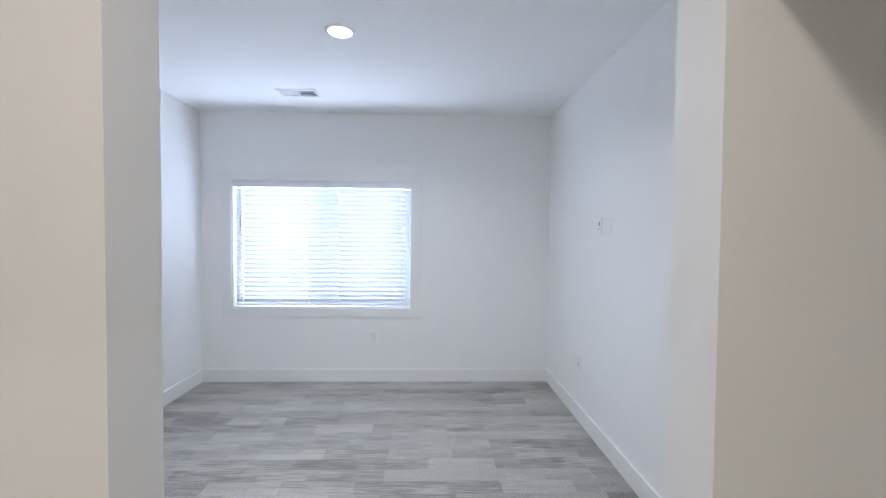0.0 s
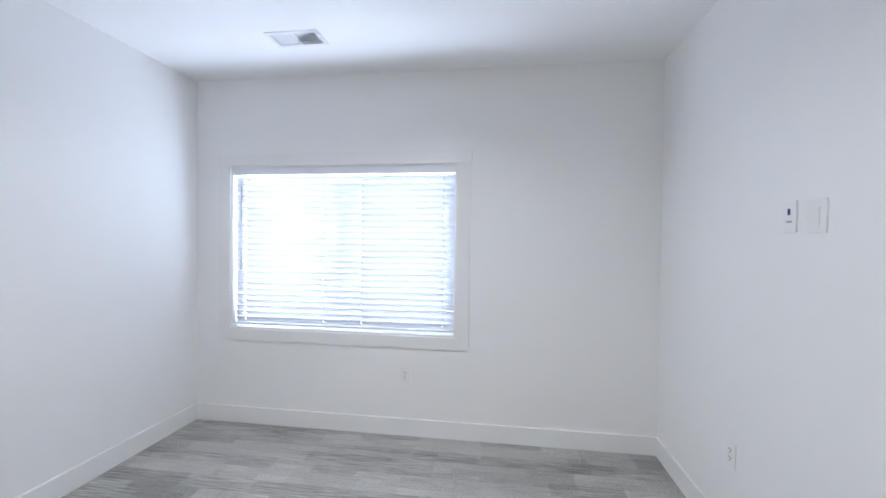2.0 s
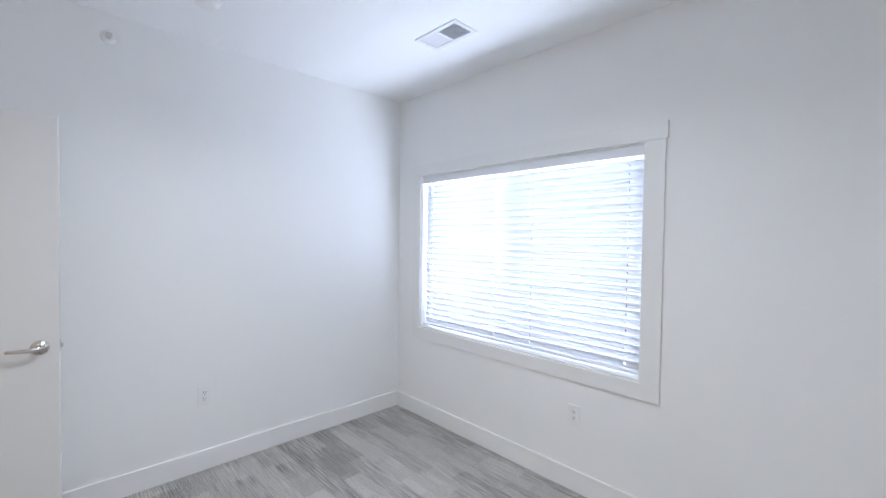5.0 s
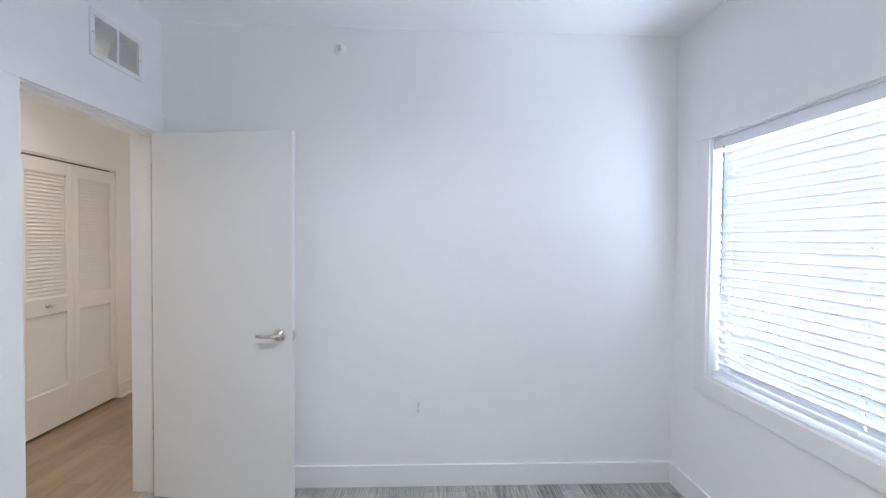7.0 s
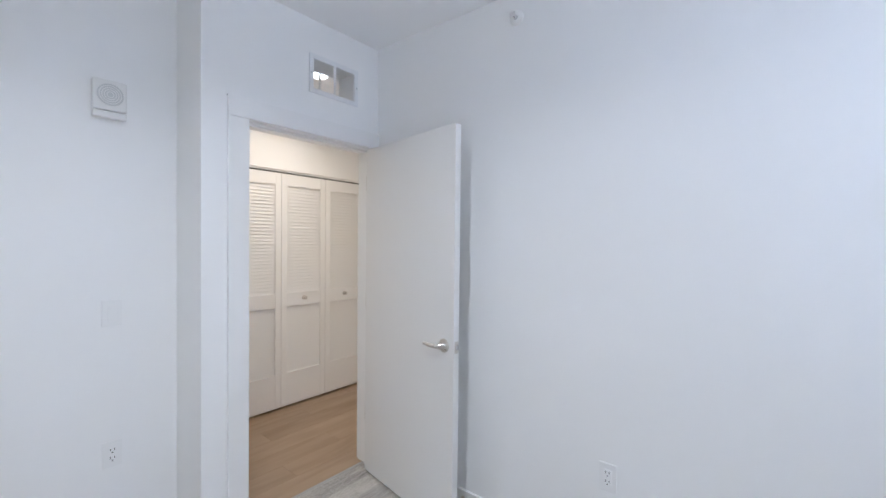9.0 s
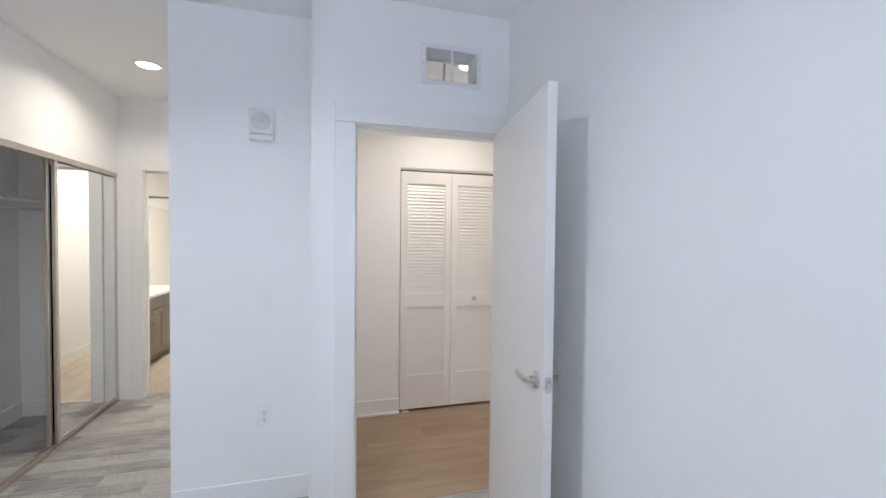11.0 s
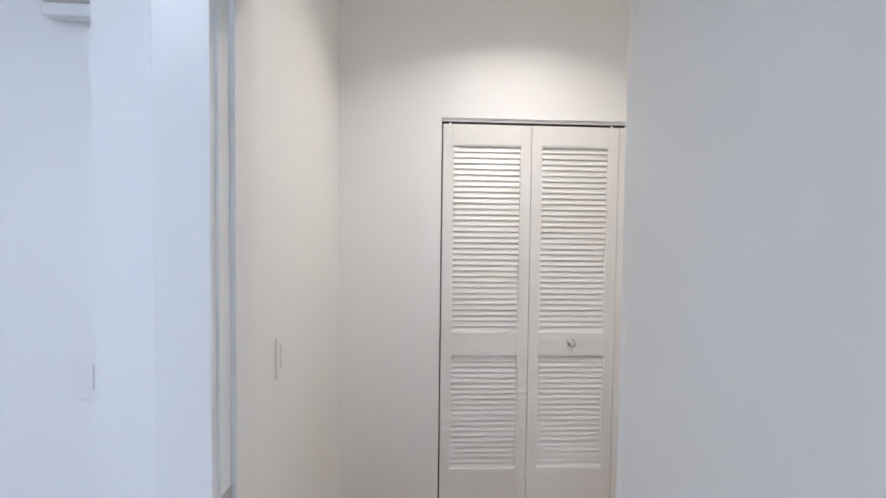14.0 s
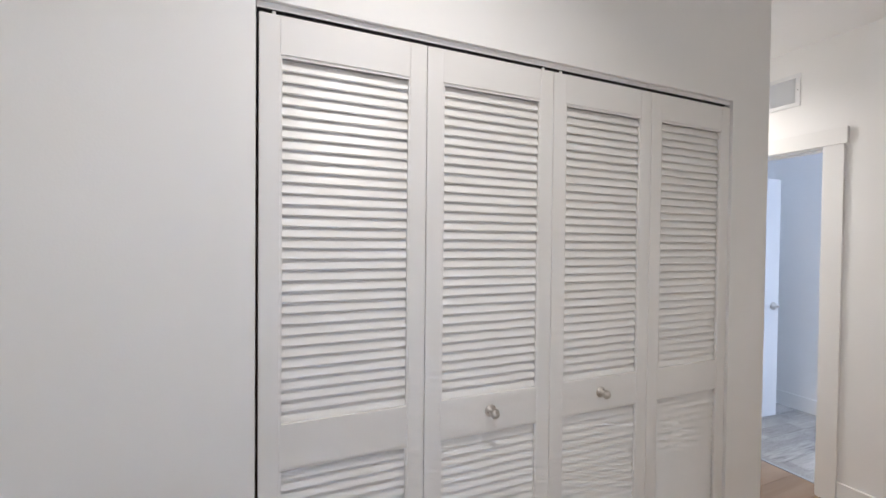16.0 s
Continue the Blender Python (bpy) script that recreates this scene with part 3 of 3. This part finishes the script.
def rocker(m, label):
    d = thing("light_switch", label, "light switch", m, "light switches")
    part("cover_plate", boxes((-0.037, -0.006, -0.0585, 0.037, 0, 0.0585), bevel=0.002), PLASTIC, d)
    part("rocker", boxes((-0.0165, -0.010, -0.033, 0.0165, -0.006, 0.033), bevel=0.002), PLASTIC, d)


# local -y looks into the room
NORTHW, WESTW, EASTW, SOUTHW = 0, 90, -90, 180
outlet(pose(-0.288, YN, 0.452, 0, 0, NORTHW), "white duplex outlet on the wall under the window")
outlet(pose(XW, 2.789, 0.473, 0, 0, WESTW), "white duplex outlet on the wall near the door")
outlet(pose(XE, 3.43, 0.47, 0, 0, EASTW), "white duplex outlet low on the plain wall")
outlet(pose(-0.696, YS, 0.485, 0, 0, SOUTHW), "white duplex outlet under the alarm sounder")
rocker(pose(-0.697, YS, 1.122, 0, 0, SOUTHW), "white rocker switch under the alarm sounder")
rocker(pose(-1.11, 0.858, 1.127, 0, 0, EASTW), "white rocker switch on the hall wall")

th = thing("thermostat", "slim white wall control with a tiny blue screen", "thermostat", pose(XE, 3.08, 1.545, 0, 0, EASTW))
part("cover_plate", boxes((-0.036, -0.007, -0.0585, 0.036, 0, 0.0585), bevel=0.002), PLASTIC, th)
part("screen", boxes((-0.006, -0.0085, 0.006, 0.006, -0.007, 0.030)), BLUE, th, "small dark blue display")
part("legend", boxes((-0.012, -0.0082, -0.022, 0.016, -0.007, -0.015)), GREYMARK, th)
bl = thing("wall_plate", "blank white wide cover plate beside the wall control", "cover plate", pose(XE, 2.948, 1.54, 0, 0, EASTW))
part("cover_plate", boxes((-0.046, -0.006, -0.0585, 0.046, 0, 0.0585), bevel=0.002), PLASTIC, bl)
part("insert", boxes((-0.017, -0.008, -0.033, 0.017, -0.006, 0.033), bevel=0.001), PLASTIC, bl)

sc = thing("wall_screw", "tiny dark screw in the wall above the door casing", "screw", pose(-1.066, YD, 2.134))
part("head", lathe([(0.0, 0.0), (0.0045, 0.0), (0.0045, 0.003), (0.002, 0.005), (0.0, 0.005)], "y", 12), GREYMARK, sc)

sp = thing("alarm_sounder", "square off-white fire alarm sounder with round grille", "alarm", pose(-0.687, YS, 2.068, 0, 0, SOUTHW))
part("housing", boxes((-0.060, -0.038, -0.050, 0.060, 0, 0.082), bevel=0.006), IVORY, sp)
part("lower_cover", boxes((-0.060, -0.036, -0.082, 0.060, 0, -0.053), bevel=0.006), IVORY, sp)
part("grille", lathe([(0.0, -0.0375), (0.047, -0.0375), (0.047, -0.040), (0.044, -0.0415), (0.0, -0.0415)], "y", 36), MESHGREY, sp, "round perforated grey grille", pose(0, 0, 0.018))
for i in range(4):
    r = 0.010 + 0.009 * i
    part("grille_ring", lathe([(r, -0.0414), (r + 0.002, -0.0430), (r + 0.004, -0.0414)], "y", 28), IVORY, sp, "", pose(0, 0, 0.018))

sk = thing("sprinkler", "white sidewall fire sprinkler with round escutcheon", "sprinkler", pose(XW, 2.324, 2.546))
part("escutcheon", lathe([(0.0, 0.0), (0.036, 0.0), (0.034, 0.006), (0.018, 0.012), (0.0, 0.012)], "x", 24), PLASTIC, sk)
part("nozzle", lathe([(0.0, 0.010), (0.011, 0.010), (0.010, 0.026), (0.006, 0.030), (0.0, 0.030)], "x", 14), CHROME, sk)
part("deflector", boxes((0.042, -0.014, -0.010, 0.0445, 0.014, 0.012), (0.026, -0.009, -0.002, 0.043, -0.006, 0.002), (0.026, 0.006, -0.002, 0.043, 0.009, 0.002), bevel=0.0008), CHROME, sk)

sm = thing("smoke_detector", "round white smoke detector on the ceiling", "smoke detector", pose(-1.427, 2.66, H))
part("base", lathe([(0.0, 0.0), (0.070, 0.0), (0.070, -0.010), (0.066, -0.014), (0.0, -0.014)], "z", 32), PLASTIC, sm)
part("cover", lathe([(0.0, -0.015), (0.060, -0.015), (0.063, -0.022), (0.058, -0.036), (0.044, -0.047), (0.020, -0.050), (0.0, -0.050)], "z", 32), PLASTIC, sm)
part("vent_slots", boxes(*[(-0.058 + 0.02 * k, -0.0635, -0.021, -0.044 + 0.02 * k, -0.0600, -0.017) for k in range(2)], (-0.02, -0.066, -0.0145, 0.02, -0.060, -0.0125)), SLOT, sm)


def downlight(x, y):
    d = thing("downlight", "lit round recessed LED downlight with white trim", "ceiling light", pose(x, y, H), "recessed downlights")
    part("trim_ring", lathe([(0.066, -0.001), (0.066, -0.006), (0.074, -0.012), (0.088, -0.006), (0.092, 0.0), (0.092, 0.001)], "z", 40), PLASTIC, d)
    part("diffuser", lathe([(0.0, -0.004), (0.066, -0.004), (0.066, -0.008), (0.0, -0.008)], "z", 40), GLOW, d, "glowing white diffuser")


# the two added lamps get the same fixture, also unseen
for lx, ly, *_ in LAMPS:
    downlight(lx, ly)


def register(m, w, h, label, name="air_vent", slope=-36, turned=True):
    # face frame in local xz, looking along -y; two banks of thin blades
    d = thing(name, label, "air vent", m)
    b, t = 0.026, 0.006
    part("frame", boxes((-w / 2, -t, -h / 2, w / 2, 0, -h / 2 + b), (-w / 2, -t, h / 2 - b, w / 2, 0, h / 2), (-w / 2, -t, -h / 2 + b, -w / 2 + b, 0, h / 2 - b), (w / 2 - b, -t, -h / 2 + b, w / 2, 0, h / 2 - b), (-0.007, -t + 0.001, -h / 2 + b, 0.007, 0, h / 2 - b), bevel=0.0015), VENT, d)
    part("screw", boxes((-w / 2 + 0.010, -t - 0.001, -0.003, -w / 2 + 0.016, -t, 0.003)), GREYMARK, d)
    part("screw", boxes((w / 2 - 0.016, -t - 0.001, -0.003, w / 2 - 0.010, -t, 0.003)), GREYMARK, d)
    for s in (-1, 1):
        x0, x1 = sorted((s * 0.007, s * (w / 2 - b)))
        if turned:
            k = int((x1 - x0) / 0.009)
            bm = boxes((-0.0005, -0.009, -h / 2 + b, 0.0005, 0.009, h / 2 - b))
            me = mesh_of("blade", bm, VENT)
            for i in range(k):
                again("blade", me, d, pose(x0 + (i + 0.5) * (x1 - x0) / k, 0.004, 0, 0, 0, s * 48))
        else:
            k = int((h - 2 * b) / 0.0075)
            me = mesh_of("blade", boxes((x0, -0.008, -0.0006, x1, 0.008, 0.0006)), VENT)
            for i in range(k):
                again("blade", me, d, pose(0, 0.004, -h / 2 + b + (i + 0.5) * (h - 2 * b) / k, slope, 0, 0))
    return d


cv = register(pose(-0.858, 3.766, H, 90, 0, 0), 0.335, 0.185, "white two-way ceiling supply register")
part("duct_box", boxes((-0.14, 0.0125, -0.064, 0.14, 0.0145, 0.064)), MESHGREY, cv, "dark duct behind the blades")
register(pose(-1.662, YD, 2.382, 0, 0, SOUTHW), 0.335, 0.215, "white transfer grille above the bedroom door", slope=25, turned=False)
register(pose(-1.662, 1.175, 2.382, 0, 0, 0), 0.335, 0.215, "white transfer grille above the bedroom door, hall side", slope=-24, turned=False)
register(pose(-4.62, -0.515, 2.425, 0, 0, 90), 0.345, 0.20, "white transfer grille above the second bedroom door", turned=False)


# ---- closet in the passage ----
def mirror_door(x, y0, y1, label):
    d = thing("mirror_door", label, "closet door", pose(x, 0, 0), "sliding mirror closet doors")
    z0, z1, s, t = 0.022, 1.992, 0.030, 0.022
    part("mirror", boxes((0.006, y0 + s, z0 + s, 0.012, y1 - s, z1 - s)), MIRROR, d, "clear mirror panel")
    part("stile", boxes((0, y0, z0, t, y0 + s, z1), bevel=0.003), ALU, d, "brushed champagne metal stile")
    part("stile", boxes((0, y1 - s, z0, t, y1, z1), bevel=0.003), ALU, d, "brushed champagne metal stile")
    part("bottom_rail", boxes((0.001, y0 + s, z0, t - 0.001, y1 - s, z0 + s)), ALU, d)
    part("top_rail", boxes((0.001, y0 + s, z1 - 0.018, t - 0.001, y1 - s, z1)), ALU, d)


mirror_door(0.757, -0.805, 0.035, "front sliding mirror door in a brushed metal frame")
mirror_door(0.785, -0.805, 0.067, "rear sliding mirror door in a brushed metal frame")
tr = thing("closet_track", "brushed metal double floor and head track of the closet", "track")
part("floor_track", boxes((0.749, -0.805, 0, 0.827, 0.875, 0.005), (0.749, -0.805, 0.005, 0.753, 0.875, 0.014), (0.781, -0.805, 0.005, 0.784, 0.875, 0.014), (0.823, -0.805, 0.005, 0.827, 0.875, 0.014)), ALU, tr)
part("head_track", boxes((0.754, -0.805, 1.996, 0.827, 0.875, 2.009), (0.750, -0.805, 1.972, 0.754, 0.875, 2.009)), ALU, tr)


def wire_shelf():
    d = thing("wire_shelf", "white wire closet shelf with hanging rod", "shelf", pose(0, 0, 0))
    y0, y1, xb, xf, z = -0.616, 0.872, 1.341, 1.045, 1.72
    for nm, x, zz, r in (("back_wire", xb - 0.006, z, 0.003), ("front_wire", xf, z, 0.003), ("lip_wire", xf, z - 0.028, 0.003), ("hanging_rod", xf + 0.02, z - 0.065, 0.0075)):
        part(nm, tube([(x, y0, zz), (x, (y0 + y1) / 2, zz), (x, y1, zz)], r, 8), PLASTIC, d)
    me = mesh_of("cross_wire", tube([(xb - 0.006, 0, z), (xf + 0.01, 0, z), (xf, 0, z - 0.003), (xf, 0, z - 0.028)], 0.0017, 6), PLASTIC)
    n = int((y1 - y0) / 0.026)
    for k in range(n):
        again("cross_wire", me, d, pose(0, y0 + 0.012 + k * 0.026, 0))
    for yy in (-0.20, 0.55):
        part("rod_hook", tube([(xf, yy, z - 0.02), (xf - 0.004, yy, z - 0.055), (xf + 0.004, yy, z - 0.078), (xf + 0.022, yy, z - 0.086), (xf + 0.038, yy, z - 0.072)], 0.004, 8), PLASTIC, d)


wire_shelf()


# ---- bathroom ----
def vanity():
    x0, xb, y0, y1 = 0.87, XE - 0.003, -2.83, -1.50
    d = thing("vanity_cabinet", "taupe shaker vanity cabinet with slim pulls", "cabinet", pose(0, 0, 0))
    part("body", boxes((x0 + 0.02, y0, 0.09, xb, y1, 0.772), bevel=0.002), TAUPE, d)
    part("toe_kick", boxes((x0 + 0.07, y0 + 0.002, 0, xb, y1 - 0.002, 0.09)), TAUPE, d)
    part("false_front", boxes((x0, y0 + 0.008, 0.632, x0 + 0.0195, -2.168, 0.762), bevel=0.002), TAUPE, d)
    part("false_front", boxes((x0, -2.162, 0.632, x0 + 0.0195, y1 - 0.008, 0.762), bevel=0.002), TAUPE, d)
    w = (y1 - y0 - 0.016) / 4
    for i in range(4):
        a, b = y0 + 0.008 + i * w + 0.002, y0 + 0.008 + (i + 1) * w - 0.002
        dr = part("door", boxes((x0 + 0.007, a + 0.05, 0.150, x0 + 0.0195, b - 0.05, 0.575), (x0, a, 0.100, x0 + 0.0195, a + 0.05, 0.625), (x0, b - 0.05, 0.100, x0 + 0.0195, b, 0.625), (x0, a + 0.05, 0.100, x0 + 0.0195, b - 0.05, 0.150), (x0, a + 0.05, 0.575, x0 + 0.0195, b - 0.05, 0.625)), TAUPE, d)
        py = b - 0.028 if i % 2 == 0 else a + 0.028
        part("pull", tube([(x0, py, 0.45), (x0 - 0.026, py, 0.45), (x0 - 0.028, py, 0.455), (x0 - 0.028, py, 0.585), (x0 - 0.026, py, 0.59), (x0, py, 0.59)], 0.005, 8), BRASS, dr, "slim champagne metal bar pull")
    t = thing("countertop", "white cultured-marble vanity top with basin", "countertop", pose(0, 0, 0))
    part("slab", boxes((x0 - 0.02, y0 - 0.015, 0.774, xb, y1 + 0.015, 0.806), bevel=0.004), TOP, t)
    part("backsplash", boxes((xb - 0.02, y0 - 0.015, 0.806, xb, y1 + 0.015, 0.90), bevel=0.003), TOP, t)
    part("basin_rim", lathe([(0.15, -0.02), (0.16, 0.003), (0.20, 0.006), (0.21, 0.002), (0.21, 0.0)], "z", 32), PORC, t, "", pose(1.17, -2.15, 0.806))


vanity()


def toilet():
    d = thing("toilet", "white porcelain toilet with closed lid beside the vanity", "toilet", pose(1.03, -3.10, 0))

    def oval(rows, n=28):
        bm = bmesh.new()
        rings = [[bm.verts.new((cx + rx * math.cos(2 * math.pi * k / n) * (1.0 if math.cos(2 * math.pi * k / n) < 0 else 0.72), ry * math.sin(2 * math.pi * k / n), z)) for k in range(n)] for cx, rx, ry, z in rows]
        for a, b in zip(rings, rings[1:]):
            for k in range(n):
                bm.faces.new((a[k], a[(k + 1) % n], b[(k + 1) % n], b[k])).smooth = True
        bm.faces.new(rings[0])
        bm.faces.new(rings[-1])
        bmesh.ops.recalc_face_normals(bm, faces=bm.faces)
        return bm
    part("pedestal", oval([(-0.06, 0.21, 0.115, 0.0), (-0.06, 0.205, 0.11, 0.03), (-0.05, 0.19, 0.10, 0.10), (-0.05, 0.20, 0.105, 0.18), (-0.07, 0.26, 0.15, 0.27), (-0.09, 0.29, 0.18, 0.34), (-0.09, 0.295, 0.185, 0.385)]), PORC, d)
    part("seat", oval([(-0.09, 0.295, 0.185, 0.388), (-0.09, 0.30, 0.19, 0.394), (-0.09, 0.295, 0.187, 0.404)]), PORC, d)
    part("lid", oval([(-0.09, 0.297, 0.187, 0.406), (-0.09, 0.297, 0.188, 0.416), (-0.09, 0.275, 0.17, 0.426)]), PORC, d)
    part("tank", boxes((0.18, -0.20, 0.36, 0.385, 0.20, 0.70), bevel=0.02), PORC, d)
    part("tank_lid", boxes((0.17, -0.21, 0.702, 0.388, 0.21, 0.735), bevel=0.008), PORC, d)
    part("bowl_neck", boxes((0.08, -0.10, 0.10, 0.36, 0.10, 0.36), bevel=0.03), PORC, d)
    part("flush_lever", tube([(0.178, 0.14, 0.64), (0.165, 0.14, 0.64), (0.16, 0.10, 0.635)], 0.006, 8), CHROME, d)


toilet()


def tub():
    d = thing("bathtub", "white alcove bathtub with moulded shower surround", "bathtub", pose(0, 0, 0))
    x0, x1, yf, yb = -0.297, XE - 0.003, -3.38, -4.197
    part("apron", boxes((x0, yf - 0.05, 0, x1, yf, 0.43), bevel=0.008), ACRYL, d)
    part("rim", boxes((x0, yf - 0.09, 0.432, x1, yf + 0.012, 0.50), (x0, yb, 0.432, x1, yb + 0.10, 0.50), (x0, yb + 0.10, 0.432, x0 + 0.09, yf - 0.09, 0.50), (x1 - 0.09, yb + 0.10, 0.432, x1, yf - 0.09, 0.50), bevel=0.01), ACRYL, d)
    part("basin", boxes((x0 + 0.06, yb + 0.06, 0.06, x1 - 0.06, yf - 0.055, 0.10)), ACRYL, d)
    part("back_panel", boxes((x0, yb, 0.502, x1, yb + 0.025, 1.885), bevel=0.004), ACRYL, d, "glossy white surround panel")
    part("side_panel", boxes((x1 - 0.025, yb + 0.026, 0.502, x1, yf + 0.01, 1.885), bevel=0.004), ACRYL, d)
    part("side_panel", boxes((x0, yb + 0.026, 0.502, x0 + 0.025, yf + 0.01, 1.885), bevel=0.004), ACRYL, d)
    part("top_ledge", boxes((x0 + 0.026, yb + 0.026, 1.84, x1 - 0.026, yb + 0.05, 1.885), bevel=0.006), ACRYL, d)
    for z in (1.33, 1.80):
        part("corner_shelf", boxes((0.92, yb + 0.026, z - 0.018, 1.40, yb + 0.13, z + 0.018), bevel=0.012), ACRYL, d)
    part("niche_panel", boxes((0.86, yb + 0.0255, 0.72, 0.90, yb + 0.045, 1.83), bevel=0.008), ACRYL, d)


tub()
rod = thing("shower_rod", "brushed nickel shower curtain rod across the tub", "curtain rod", pose(0, 0, 0))
part("rod", tube([(-0.295, -3.40, 2.02), (0.6, -3.40, 2.02), (XE - 0.004, -3.40, 2.02)], 0.0135, 14), RODMETAL, rod)
for fx in (XE - 0.016, -0.300):
    part("flange", lathe([(0.0, 0.0), (0.03, 0.0), (0.03, 0.01), (0.016, 0.016), (0.0, 0.016)], "x", 20), NICKEL, rod, "", pose(fx, -3.40, 2.02))
st = thing("threshold_strip", "thin metal strip between carpet and bathroom vinyl", "threshold")
part("strip", boxes((-0.18, -0.885, 0.0, 0.56, -0.857, 0.004), bevel=0.0015), ALU, st)
st = thing("threshold_strip", "thin grey strip between hall vinyl and carpet", "threshold")
part("strip", boxes((-1.967, 1.224, 0.0, -1.167, 1.240, 0.003), bevel=0.001), GREYMARK, st)
st = thing("threshold_strip", "thin grey strip at the second bedroom door", "threshold")
part("strip", boxes((-4.76, -0.99, 0.0, -4.735, -0.22, 0.004), bevel=0.001), GREYMARK, st)


# ---- floor pieces, each a part of the floor ----
def planks(name, x0, x1, y0, y1, w, length, mat, along_x=True, gap=0.0006):
    shared = {}
    a0, a1, b0, b1 = (x0, x1, y0, y1) if along_x else (y0, y1, x0, x1)
    b, row = b1, 0
    while b > b0 + 1e-4:
        lo = max(b - w, b0)
        a = a0 - (0.37 * row % 1.0) * length - random.uniform(0, 0.12)
        while a < a1 - 1e-4:
            s, e = max(a, a0), min(a + length, a1)
            if e - s > 0.015:
                key = (round(e - s, 3), round(b - lo, 3))
                if key not in shared:
                    hx, hy = (e - s) / 2 - gap, (b - lo) / 2 - gap
                    if not along_x:
                        hx, hy = hy, hx
                    c, t = 0.0012, 0.0006
                    bm = bmesh.new()
                    r0 = [bm.verts.new((sx * hx, sy * hy, -0.006)) for sx, sy in ((-1, -1), (1, -1), (1, 1), (-1, 1))]
                    r1 = [bm.verts.new((sx * hx, sy * hy, -t)) for sx, sy in ((-1, -1), (1, -1), (1, 1), (-1, 1))]
                    r2 = [bm.verts.new((sx * (hx - c), sy * (hy - c), 0)) for sx, sy in ((-1, -1), (1, -1), (1, 1), (-1, 1))]
                    for p, q in ((r0, r1), (r1, r2)):
                        for k in range(4):
                            bm.faces.new((p[k], p[(k + 1) % 4], q[(k + 1) % 4], q[k]))
                    bm.faces.new(r2)
                    shared[key] = mesh_of(name, bm, mat)
                ca, cb = (s + e) / 2, (b + lo) / 2
                again(name, shared[key], FLOOR, pose(ca, cb, 0) if along_x else pose(cb, ca, 0))
            a += length
        b -= w
        row += 1


planks("carpet_plank", XW, XE, 1.232, YN, 0.25, 1.0, CARPET)
planks("carpet_plank", -0.953, 1.345, -0.871, 1.232, 0.25, 1.0, CARPET)
planks("vinyl_plank", -4.745, -1.11, -2.5, 1.232, 0.18, 1.22, OAK, gap=0.0004)
planks("bath_plank", -0.30, XE, -3.39, -0.871, 0.18, 1.22, BATHV, False, gap=0.0004)
planks("carpet_plank", -6.0, -4.745, -1.6, 2.5, 0.25, 1.0, CARPET)
